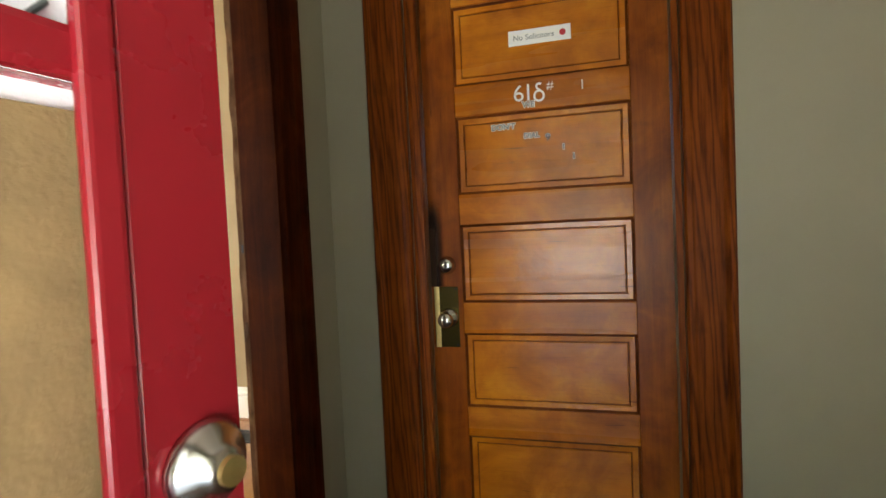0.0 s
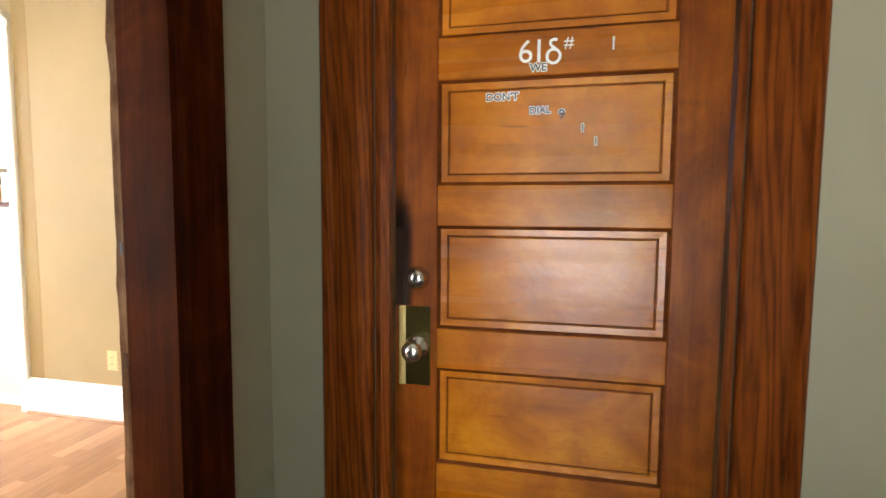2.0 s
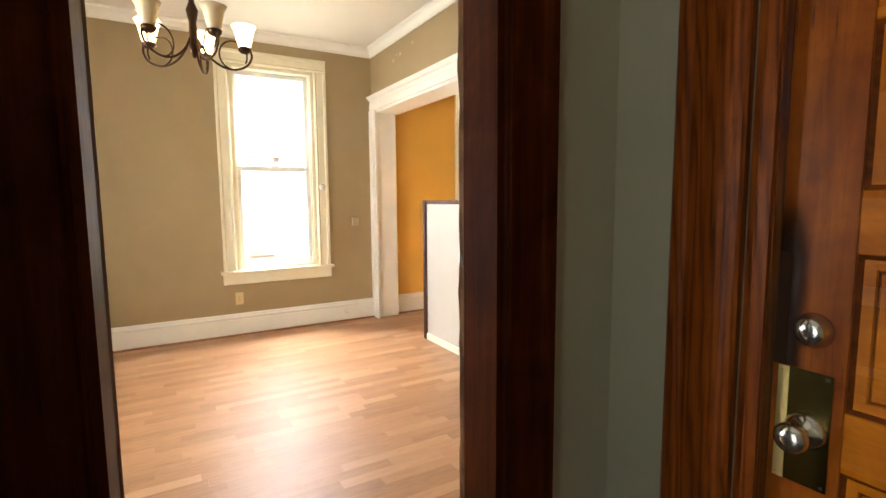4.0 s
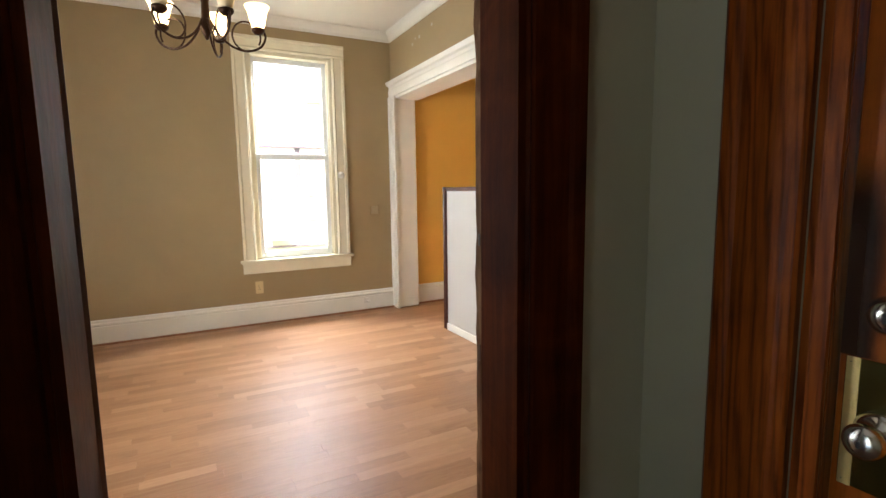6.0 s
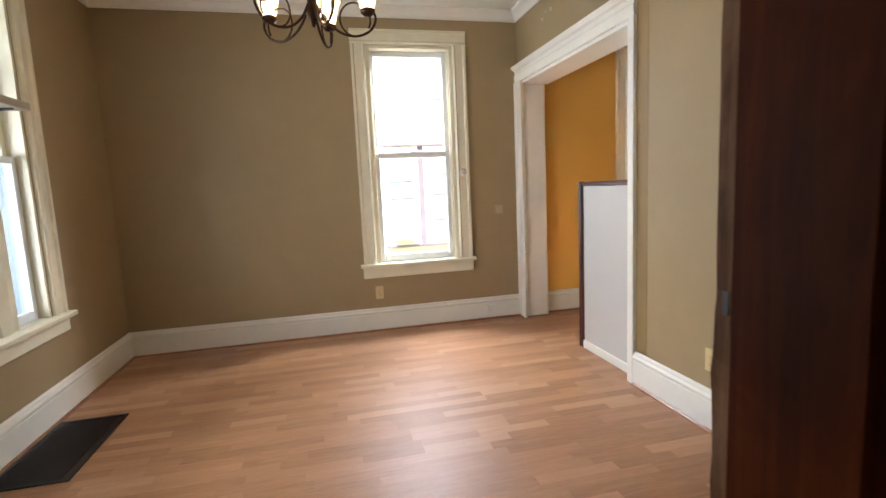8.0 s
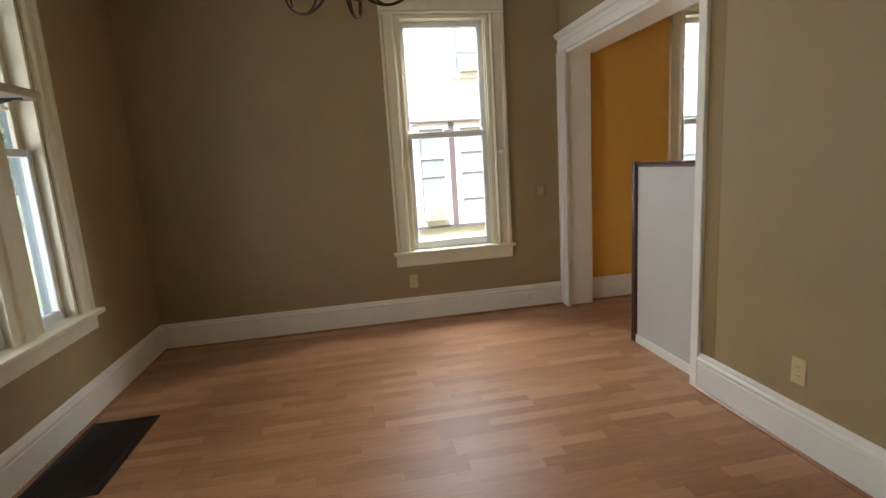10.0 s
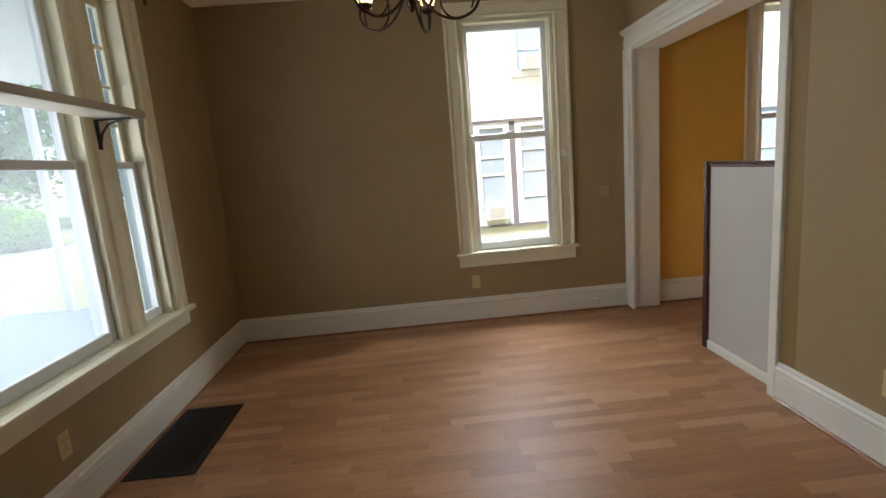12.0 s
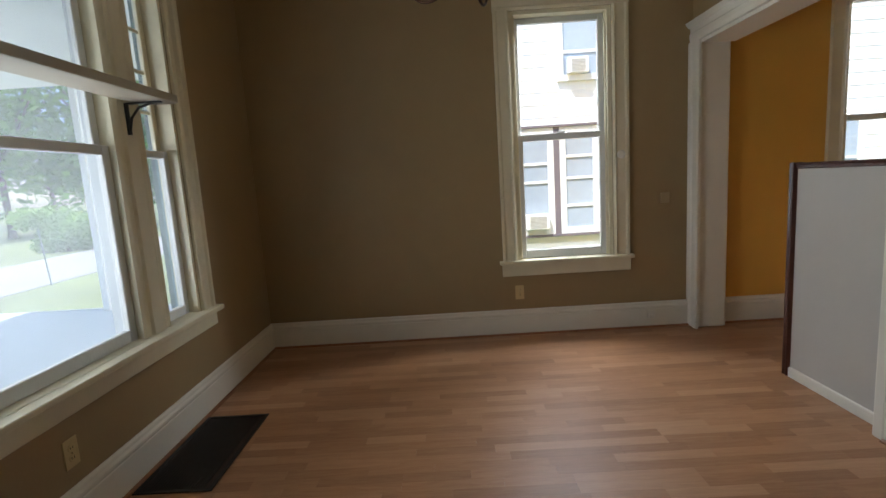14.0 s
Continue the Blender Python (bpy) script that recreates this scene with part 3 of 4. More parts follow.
for a in (x0 + 0.001, x1 - 0.026):
    part("jamb", box(a, a + 0.025, -0.119, -0.002, z0, z1 - 0.002), CREAM, w3)
part("head_jamb", box(x0 + 0.027, x1 - 0.027, -0.119, -0.002, z1 - 0.027, z1 - 0.002), CREAM, w3)
ZM = 1.525
for a, b in ((x0 + 0.027, 1.346), (2.954, x1 - 0.027)):
    sash("narrow_upper_sash", w3, "y", -0.118, a, b, ZM - 0.02, z1 - 0.028, 0.04, 0.05, 0.035, CREAM, rows=4, thick=0.027)
    sash("narrow_lower_sash", w3, "y", -0.09, a, b, z0 + 0.001, ZM + 0.02, 0.042, 0.04, 0.055, VINYL)
sash("wide_upper_sash", w3, "y", -0.118, 1.558, 2.742, ZM - 0.02, z1 - 0.028, 0.045, 0.05, 0.04, VINYL, thick=0.027)
sash("wide_lower_sash", w3, "y", -0.09, 1.558, 2.742, z0 + 0.001, ZM + 0.022, 0.05, 0.045, 0.06, VINYL)
sh = thing("wall_shelf", "painted shelf board across the window on iron brackets", "shelf")
part("board", box(1.37, 2.93, 0.026, 0.2, 1.75, 1.79, 0.003), SHELFP, sh)
for xb in (1.47, 2.83):
    br = part("bracket", box(xb - 0.012, xb + 0.012, -0.004, 0.004, 1.6, 1.748), IRON, sh, "black iron shelf bracket")
    part("bracket_arm", box(xb - 0.012, xb + 0.012, 0.004, 0.17, 1.742, 1.749), IRON, br)
    part("bracket_brace", tube([(xb, 0.004, 1.62), (xb, 0.02, 1.68), (xb, 0.06, 1.725), (xb, 0.13, 1.743)], 0.006), IRON, br)
rb = thing("curtain_rod_bracket", "dark metal curtain rod bracket near the ceiling", "curtain bracket")
part("plate", box(0.72, 0.76, 0.0, 0.005, 2.52, 2.58, 0.002), BRONZE, rb)
part("hook", tube([(0.74, 0.005, 2.56), (0.74, 0.1, 2.56), (0.74, 0.115, 2.555), (0.74, 0.12, 2.54)], 0.007), BRONZE, rb)


# ---------------------------------------------------------------- doors
PANELS = [(0.2, 0.462), (0.566, 0.829), (0.937, 1.21), (1.316, 1.582), (1.688, 1.955)]


def five_panel_door(name, label, W, m, up, across, stile=0.115, veneer=None, groove=None):
    """Leaf: x from the hinge edge, outer face at y=0 towards -y, 42 mm thick."""
    d = thing(name, label, "door", m)
    panel_mat = veneer or across
    T, Z0, Z1 = 0.042, 0.01, 2.07
    for a, b in ((0, stile), (W - stile, W)):
        part("stile", box(a, b, 0, T, Z0, Z1, 0.002), up, d)
    edges = [Z0] + [z for p in PANELS for z in p] + [Z1]
    for i in range(0, len(edges), 2):
        part("rail", box(stile, W - stile, 0, T, edges[i], edges[i + 1], 0.002), across, d)
    for pz0, pz1 in PANELS:
        bm = bmesh.new()
        px0, px1 = stile, W - stile
        for side in (0, 1):
            rings = []
            for inset, depth in ((0.0, 0.004), (0.008, 0.0095), (0.024, 0.0105), (0.026, 0.0135), (0.029, 0.0135), (0.031, 0.0105)):
                y = depth if side == 0 else T - depth
                rings.append([bm.verts.new((x, y, z)) for x, z in ((px0 + inset, pz0 + inset), (px1 - inset, pz0 + inset), (px1 - inset, pz1 - inset), (px0 + inset, pz1 - inset))])
            # outer slope and fine inner groove take the darker groove material
            for n_ring, (r0, r1) in enumerate(zip(rings, rings[1:])):
                for k in range(4):
                    f = bm.faces.new((r0[k], r0[(k + 1) % 4], r1[(k + 1) % 4], r1[k]))
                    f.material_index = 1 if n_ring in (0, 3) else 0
            bm.faces.new(rings[-1])
        bmesh.ops.recalc_face_normals(bm, faces=bm.faces)
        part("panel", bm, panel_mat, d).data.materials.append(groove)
    return d


KNOB = [(0.0, 0.0), (0.033, 0.0), (0.034, -0.004), (0.026, -0.012), (0.013, -0.016), (0.012, -0.034), (0.019, -0.039), (0.026, -0.047), (0.0275, -0.056), (0.023, -0.065), (0.012, -0.07), (0.004, -0.071)]


def lockset(d, x, zk, zb, plate, plate_mat, rim=0.0):
    pl = part("lock_plate", box(*plate, -0.003, 0.0, zk - 0.105, zk + 0.11, 0.001), plate_mat, d, "brass lock plate")
    for sx in (plate[0] + 0.008, plate[1] - 0.008):
        for sz in (zk - 0.097, zk + 0.102):
            s = part("screw", turned([(0.0035, 0), (0.0035, -0.001), (0.001, -0.0015)], 10, "Y"), IRON, pl)
            s.location = (sx, -0.003, sz)
    kn = part("door_knob", turned(KNOB, 28, "Y"), CHROME, d, "round satin metal knob", True)
    kn.location = (x, -0.003, zk)
    part("keyhole", box(-0.002, 0.002, -0.0722, -0.0705, -0.005, 0.005), IRON, kn)
    bo = part("deadbolt", turned([(0.0, 0), (0.032, 0), (0.031, -0.006), (0.024, -0.02), (0.0225, -0.025), (0.004, -0.0255)], 28, "Y"), CHROME, d, "round deadbolt cylinder", True)
    bo.location = (x, 0, zb)
    part("keyway", box(-0.002, 0.002, -0.0275, -0.0255, -0.008, 0.008), IRON, bo)
    return kn, bo


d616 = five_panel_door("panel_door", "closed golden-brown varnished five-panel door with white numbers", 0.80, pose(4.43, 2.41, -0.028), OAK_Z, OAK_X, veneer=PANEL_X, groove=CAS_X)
# hinge edge is on the far side; lock stands by the west jamb
lockset(d616, 0.062, 0.885, 1.07, (0.01, 0.098), DARKBRASS)
part("latch_guard", box(0.012, 0.03, -0.0045, -0.003, 0.78, 0.995), BRASS, d616, "bright worn brass strip")
part("worn_mark", box(0.001, 0.058, -0.0006, -0.0001, 0.996, 1.33), SMEAR, d616, "dark worn patch round the lock")
FACE = lambda x, z, y=-0.001, tilt=0.0: pose(x - 4.43, y, z, 90, 0, 0) @ pose(0, 0, 0, 0, 0, tilt)
letters("house_number", "6", 0.078, STICKER, FACE(4.765, 1.637), d616, label="white stick-on digit 6")
letters("house_number", "1", 0.078, STICKER, FACE(4.797, 1.637), d616, label="white stick-on digit 1")
# the last digit, an 8 that has lost part of its upper loop
stroke = [(0.0085, 0.056), (0.002, 0.0585), (-0.006, 0.056), (-0.0085, 0.05), (-0.005, 0.043), (0.003, 0.037)]
stroke += [(0.0155 * math.sin(a), 0.0185 + 0.0165 * math.cos(a)) for a in [0.35 + k * 2 * math.pi / 20 for k in range(20)]]
stroke.append((0.003, 0.036))
bm = tube([(x, 0, z) for x, z in stroke], 0.0037, 8)
bmesh.ops.scale(bm, vec=(1, 0.12, 1), verts=bm.verts)
eight = part("house_number", bm, STICKER, d616, "white stick-on digit 8, partly peeled")
eight.location = (0.402, -0.0008, 1.607)
letters("number_sign", "#", 0.04, STICKER, FACE(4.868, 1.655), d616)
letters("unit_number", "1", 0.045, STICKER, FACE(4.97, 1.645), d616)


def word_sticker(text, x, z, size, y):
    st = letters("word_sticker", text, size, STICKER, FACE(x, z, y), d616, 0.0003, "small dark letters with a white outline", 0.0025)
    letters("lettering", text, size, INK, pose(0, 0, 0.0008), st, 0.0003, bold=0.0004)


word_sticker("WE", 4.796, 1.6, 0.026, -0.0005)
word_sticker("DON'T", 4.708, 1.535, 0.026, 0.0098)
word_sticker("DIAL", 4.802, 1.499, 0.024, 0.0098)
word_sticker("9", 4.855, 1.487, 0.033, 0.0098)
word_sticker("1", 4.905, 1.453, 0.025, 0.0098)
word_sticker("1", 4.937, 1.42, 0.025, 0.0098)
ns = part("door_sign", box(0.307, 0.51, 0.0087, 0.0098, 1.8, 1.85, 0.0004), STICKER, d616, "white No Solicitors sign with a red mark")
letters("lettering", "No Solicitors", 0.025, GREYINK, FACE(4.82, 1.824, 0.0082), ns, 0.0003)
part("red_mark", turned([(0.0105, 0), (0.0095, -0.0006), (0.002, -0.0007)], 14, "Y"), REDINK, ns).location = (0.484, 0.0086, 1.826)

fr = thing("door_frame_2", "dark red-brown varnished door casing in the hall", "door frame", kind="structure")
DCASE = [(0, 0), (0, 0.016), (0.006, 0.022), (0.02, 0.022), (0.026, 0.025), (0.105, 0.025), (0.112, 0.03), (0.118, 0.036), (0.13, 0.036), (0.137, 0.03), (0.137, 0)]
part("casing", upright_run([(a, -b) for a, b in DCASE], 4.38, -0.03, 2.07, "y", 2.385, True), CAS_Z, fr)
part("casing", upright_run([(a, -b) for a, b in DCASE], 5.255, -0.03, 2.07, "y", 2.385, False), CAS_Z, fr)
part("head_casing", profile_run([(a, -b) for a, b in DCASE], (4.24, 2.385, 2.07), (5.395, 2.385, 2.07), (0, 0, 1), (0, 1, 0)), CAS_X, fr)
for a, b in ((4.382, 4.427), (5.233, 5.253)):
    part("jamb", box(a, b, 2.387, 2.54, -0.03, 2.05), CAS_Z, fr)
part("stop_bead", box(4.4, 4.427, 2.372, 2.387, -0.03, 2.05, 0.006, 2), CAS_Z, fr)
part("head_jamb", box(4.427, 5.233, 2.387, 2.54, 2.048, 2.058), CAS_X, fr)

LEAF_ANGLE = 138.0
m618 = pose(3.925, 1.344, 0, 0, 0, 90 + LEAF_ANGLE)
d618 = five_panel_door("panel_door", "open dark red-brown five-panel door with white numbers", 0.673, m618, RED_Z, RED_X, groove=DARK_Y)
# local frame: x runs along the leaf, the hall face looks towards -y
kn, bo = lockset(d618, 0.613, 0.905, 1.165, (0.6, 0.682), BRASS)
key = part("key", box(-0.0015, 0.0015, -0.05, -0.0255, -0.01, 0.01, 0.0008), IRON, bo, "key left in the lock")
part("key_tag", turned([(0.011, 0), (0.012, -0.002), (0.011, -0.004)], 14, "X"), IRON, bo).location = (0.004, -0.04, -0.045)
part("key_ring", tube([(0, -0.042 + 0.012 * math.cos(a), -0.018 + 0.014 * math.sin(a)) for a in [i * math.pi / 8 for i in range(17)]], 0.0012, 6), IRON, bo)
letters("house_number", "618", 0.075, STICKER, pose(0.33, -0.001, 1.635, 90, 0, 0), d618, label="white stick-on number 618")
letters("unit_number", "#2", 0.04, STICKER, pose(0.435, -0.001, 1.65, 90, 0, 0), d618)
for zh in (0.3, 0.98, 1.8):
    hg = part("hinge", turned([(0.007, -0.05), (0.009, -0.05), (0.009, 0.05), (0.004, 0.055)], 12), IRON, d618, "black butt hinge")
    hg.location = (-0.006, 0.04, zh)

f8 = thing("door_frame_3", "near-black brown varnished casing with bare split jamb edge", "door frame", kind="structure")
ECASE = [(0, 0), (0, 0.02), (0.006, 0.026), (0.012, 0.02), (0.018, 0.024), (0.1, 0.024), (0.108, 0.03), (0.118, 0.034), (0.134, 0.034), (0.14, 0.028), (0.14, 0)]
part("casing", upright_run(ECASE, 2.03, -0.03, 2.09, "x", 4.07, False), DARK_Z, f8)
part("casing", upright_run(ECASE, 1.325, -0.03, 2.09, "x", 4.07, True), DARK_Z, f8)
part("head_casing", profile_run(ECASE, (4.07, 1.185, 2.09), (4.07, 2.17, 2.09), (0, 0, 1), (1, 0, 0)), DARK_Y, f8)
part("jamb", box(3.968, 4.092, 2.012, 2.0285, -0.03, 2.08), DARK_Z, f8)
part("jamb", box(3.946, 4.092, 1.326, 1.339, -0.03, 2.08), DARK_Z, f8)
part("head_jamb", box(3.94, 4.092, 1.339, 2.012, 2.072, 2.084), DARK_Y, f8)
# splintered bare edge of the latch jamb
bm = bmesh.new()
random.seed(11)
zs = [0.0]
while zs[-1] < 2.08:
    zs.append(min(2.08, zs[-1] + random.uniform(0.02, 0.07)))
ring = []
for z in zs:
    xx, yy = 3.944 + random.uniform(0, 0.005), 2.012 + random.uniform(-0.0015, 0.003)
    ring.append([bm.verts.new(v) for v in ((xx, yy, z), (3.9675, 2.012, z), (3.9675, 2.0285, z), (xx, 2.0285, z))])
for a, b in zip(ring, ring[1:]):
    for k in range(4):
        bm.faces.new((a[k], a[(k + 1) % 4], b[(k + 1) % 4], b[k]))
bm.faces.new(ring[0])
bm.faces.new(ring[-1])
bmesh.ops.recalc_face_normals(bm, faces=bm.faces)
part("split_edge", bm, RAW, f8, "bare splintered wood where the strike was torn out")
part("strike_plate", box(3.955, 3.966, 2.0102, 2.0115, 0.88, 0.915, 0.0005), BRONZE, f8, "dark iron strike plate")
part("gouge", box(3.958, 3.966, 2.0102, 2.0115, 1.125, 1.15, 0.0005), SOOT, f8, "dark gouge at the deadbolt hole")
for a, b in ((2.07, 2.16), (1.225, 1.325)):
    part("inner_casing", box(3.925, 3.9395, a, b, 0, 2.15, 0.003), WHITE, f8)

# red front door, standing open
rd = thing("front_door", "red painted front door with glazed upper half, standing open", "door", pose(4.453, 0.224, -0.025, 0, 0, 79.0))
# local x runs along the leaf; the outer face looks towards -y (into the hall)
RW, RT = 0.91, 0.045
for a, b in ((0, 0.089), (RW - 0.089, RW)):
    part("stile", box(a, b, 0, RT, 0.01, 2.1, 0.003), REDPAINT, rd)
for a, b in ((0.01, 0.24), (0.8, 0.95), (1.98, 2.1)):
    part("rail", box(0.089, RW - 0.089, 0, RT, a, b, 0.003), REDPAINT, rd)
part("panel", box(0.089, RW - 0.089, 0.012, RT - 0.012, 0.24, 0.8), REDPAINT, rd)
part("muntin", box(0.089, RW - 0.089, 0.004, RT - 0.004, 1.303, 1.341, 0.008, 2), REDPAINT, rd)
part("muntin", box(0.089, RW - 0.089, 0.004, RT - 0.004, 1.64, 1.675, 0.008, 2), REDPAINT, rd)
for a in (0.089, RW - 0.115):
    part("glazing_bead", box(a, a + 0.026, -0.004, 0.0095, 0.95, 1.98, 0.006, 3), REDPAINT, rd)
for a, b in ((0.95, 1.303), (1.341, 1.64), (1.675, 1.98)):
    g = part("pane", box(0.091, RW - 0.091, 0.01, 0.013, a, b), GLASS, rd, "clear glass")
    g.visible_shadow = False
part("shade", box(0.089, RW - 0.089, 0.02, 0.023, 0.95, 1.286), WOVEN, rd, "brown woven shade behind the glass")
# pale sheet behind the glass paints the bright outdoors reflected in it
part("curtain", box(0.089, RW - 0.089, 0.03, 0.033, 1.287, 1.98), REFLECTION, rd, "pale sheet that paints the outdoors reflected in the upper glass")
rk = part("door_lock", turned([(0.0, 0.0), (0.036, 0.0), (0.037, -0.006), (0.031, -0.015), (0.02, -0.021), (0.017, -0.03), (0.004, -0.031)], 28, "Y"), CHROME, rd, "round polished lock with a brass cylinder", True)
part("lock_cylinder", turned([(0.012, -0.0305), (0.012, -0.036), (0.002, -0.037)], 18, "Y"), BRASS, rk, "brass key cylinder")
rk.location = (RW - 0.041, 0, 1.01)
# slanting dark lines of the same painted reflection
for k in range(9):
    x_at = 0.14 + k * 0.075
    part("lattice_bar", tube([(x_at, 0.026, 1.3), (min(RW - 0.117, x_at + 0.3), 0.026, 1.3 + min(RW - 0.117 - x_at, 0.3) * 1.1)], 0.0025, 6), GREYINK, rd, "thin dark line of the painted reflection")

# ---------------------------------------------------------------- half-height partition in the opening
pt = thing("partition_panel", "half-height white panel in a dark wooden frame", "partition")
part("sheet", box(1.076, 1.741, 3.492, 3.512, 0.06, 1.228), BOARD, pt)
part("frame_side", profile_run([(0, 0), (0, 0.02), (0.01, 0.028), (0.022, 0.02), (0.034, 0.02), (0.044, 0.028), (0.055, 0.012), (0.055, -0.02), (0, -0.02)], (1.02, 3.503, 0), (1.02, 3.503, 1.265), (1, 0, 0), (0, -1, 0)), PANELWOOD, pt, "dark stained wooden frame")
part("frame_top", profile_run([(0, 0.012), (0.006, 0.02), (0.018, 0.02), (0.026, 0.026), (0.034, 0.02), (0.034, -0.02), (0, -0.02)], (1.0755, 3.503, 1.229), (1.741, 3.503, 1.229), (0, 0, 1), (0, -1, 0)), PANELWOOD, pt, "dark stained wooden frame")
part("foot_rail", box(1.0755, 1.741, 3.478, 3.52, 0.0, 0.06, 0.004), WHITE, pt)

# ---------------------------------------------------------------- small fittings
def outlet(label, m, mat):
    """A plate of 70 x 115 mm on the wall; looks towards -y."""
    o = thing("power_outlet", label, "outlet", m, group="wall outlets")
    part("plate", box(-0.035, 0.035, -0.006, 0, -0.0575, 0.0575, 0.003, 2), mat, o)
    for z in (-0.02, 0.02):
        s = part("socket", turned([(0.016, -0.006), (0.0165, -0.0075), (0.015, -0.0082), (0.002, -0.0083)], 18, "Y"), mat, o)
        s.location = (0, 0, z)
        for sx in (-0.006, 0.006):
            part("slot", box(sx - 0.0012, sx + 0.0012, -0.0088, -0.0083, -0.004, 0.005), IRON, s)
    part("screw", turned([(0.003, -0.006), (0.003, -0.0075), (0.001, -0.0078)], 10, "Y"), CHROME, o)
    return o


outlet("ivory outlet plate on the taupe wall under the window", pose(0, 2.05, 0.35, 0, 0, 90), IVORY)
outlet("ivory outlet plate low on the wall under the wide window", pose(2.13, 0, 0.342, 0, 0, 180), IVORY)
outlet("ivory outlet plate above the white baseboard", pose(2.403, 3.43, 0.357, 0, 0, 0), IVORY)
th = thing("thermostat", "small square taupe thermostat plate on the wall", "thermostat")
part("back_plate", box(0, 0.008, 3.165, 3.265, 0.99, 1.1, 0.003), TAUPE, th)
part("cover", box(0.008, 0.026, 3.18, 3.25, 1.005, 1.085, 0.005, 2), BEIGEPL, th)
jk = thing("cable_jack", "small white cable jack on the baseboard", "wall jack")
part("plate", box(0.024, 0.034, 3.07, 3.13, 0.08, 0.14, 0.003), WHITEPL, jk)
part("socket", box(0.034, 0.05, 3.088, 3.12, 0.088, 0.11, 0.003), WHITEPL, jk)
tk = thing("curtain_tieback", "round white curtain tie-back knob on the casing", "knob")
part("knob", turned([(0.0, 0.0), (0.014, 0.0), (0.012, 0.02), (0.03, 0.026), (0.033, 0.036), (0.028, 0.046), (0.008, 0.05)], 20, "X"), WHITEPL, tk, smooth=True)
tk.location = (0.018, 2.865, 1.40)


def floor_register(label, xa, xb, ya, yb, along_x):
    r = thing("floor_register", label, "floor vent", group="floor registers")
    f = 0.022
    part("pan", box(xa + 0.002, xb - 0.002, ya + 0.002, yb - 0.002, 0.0, 0.0015), SOOT, r)
    for b4 in ((xa, xb, ya, ya + f), (xa, xb, yb - f, yb), (xa, xa + f, ya + f, yb - f), (xb - f, xb, ya + f, yb - f)):
        part("frame_bar", box(*b4, 0.0, 0.007, 0.002), IRON, r)
    n = int(((yb - ya) if along_x else (xb - xa) - 2 * f) / 0.016)
    for i in range(1, n - 1):
        if along_x:
            y = ya + f + i * (yb - ya - 2 * f) / n
            part("slat", box(xa + f, xb - f, y - 0.003, y + 0.003, 0.002, 0.006), IRON, r)
        else:
            x = xa + f + i * (xb - xa - 2 * f) / n
            part("slat", box(x - 0.003, x + 0.003, ya + f, yb - f, 0.002, 0.006), IRON, r)
    return r


floor_register("large black slatted floor register beside the baseboard", 1.195, 1.905, 0.04, 0.395, True)
floor_register("dark slatted floor register near the north wall", 2.83, 3.2, 3.1, 3.26, True)

# ---------------------------------------------------------------- chandelier
def eased(points, steps=5):
    """A round curve through the given points."""
    pts = [Vector(p) for p in points]
    out = []
    for i in range(len(pts) - 1):
        p0, p1, p2, p3 = pts[max(i - 1, 0)], pts[i], pts[i + 1], pts[min(i + 2, len(pts) - 1)]
        for k in range(steps):
            t = k / steps
            out.append(0.5 * (2 * p1 + (p2 - p0) * t + (2 * p0 - 5 * p1 + 4 * p2 - p3) * t * t + (3 * p1 - p0 - 3 * p2 + p3) * t ** 3))
    return out + [pts[-1]]


CX, CY = 1.95, 1.64
ch = thing("chandelier", "bronze chandelier with curled arms and amber glass shades", "chandelier", pose(CX, CY, 0))
part("canopy", turned([(0.0, H - 0.001), (0.065, H - 0.001), (0.06, H - 0.02), (0.02, H - 0.035), (0.006, H - 0.04)], 24), BRONZE, ch, smooth=True)
for k in range(12):
    za = H - 0.04 - k * 0.04
    a = k % 2 * math.pi / 2
    part("chain_link", tube([(0.011 * math.cos(t) * math.cos(a), 0.011 * math.cos(t) * math.sin(a), za - 0.02 + 0.026 * math.sin(t)) for t in [i * math.pi / 6 for i in range(13)]], 0.0025, 6), BRONZE, ch)
part("stem", turned([(0.004, 2.37), (0.012, 2.36), (0.014, 2.3), (0.03, 2.26), (0.018, 2.2), (0.022, 2.12), (0.035, 2.09), (0.02, 2.05), (0.006, 2.02)], 20), BRONZE, ch, smooth=True)
for k in range(5):
    a = math.radians(90 + 72 * k)
    c, s = math.cos(a), math.sin(a)

    def at(r, z):
        return (r * c, r * s, z)
    loop = [(0.02, 2.12), (0.06, 2.05), (0.12, 2.0), (0.19, 1.985), (0.255, 2.01), (0.285, 2.06), (0.275, 2.1), (0.25, 2.115)]
    arm = part("arm", tube(eased([at(r, z) for r, z in loop]), 0.006, 8), BRONZE, ch, smooth=True)
    curl = [(0.19 + 0.07 * math.cos(t), 2.06 + 0.075 * math.sin(t)) for t in [math.pi * (1.5 - i / 9) for i in range(16)]]
    part("scroll", tube(eased([at(r, z) for r, z in curl], 3), 0.0045, 8), BRONZE, arm, smooth=True)
    cup = part("cup", turned([(0.0, 2.075), (0.02, 2.078), (0.034, 2.092), (0.036, 2.105), (0.02, 2.112)], 20), BRONZE, arm, smooth=True)
    cup.location = (0.25 * c, 0.25 * s, 0)
    bell = turned([(0.03, 2.112), (0.036, 2.13), (0.042, 2.16), (0.05, 2.195), (0.063, 2.22), (0.06, 2.221), (0.047, 2.197), (0.039, 2.16), (0.033, 2.13), (0.027, 2.113)], 28)
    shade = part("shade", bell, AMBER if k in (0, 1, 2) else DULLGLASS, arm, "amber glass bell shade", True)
    shade.location = cup.location

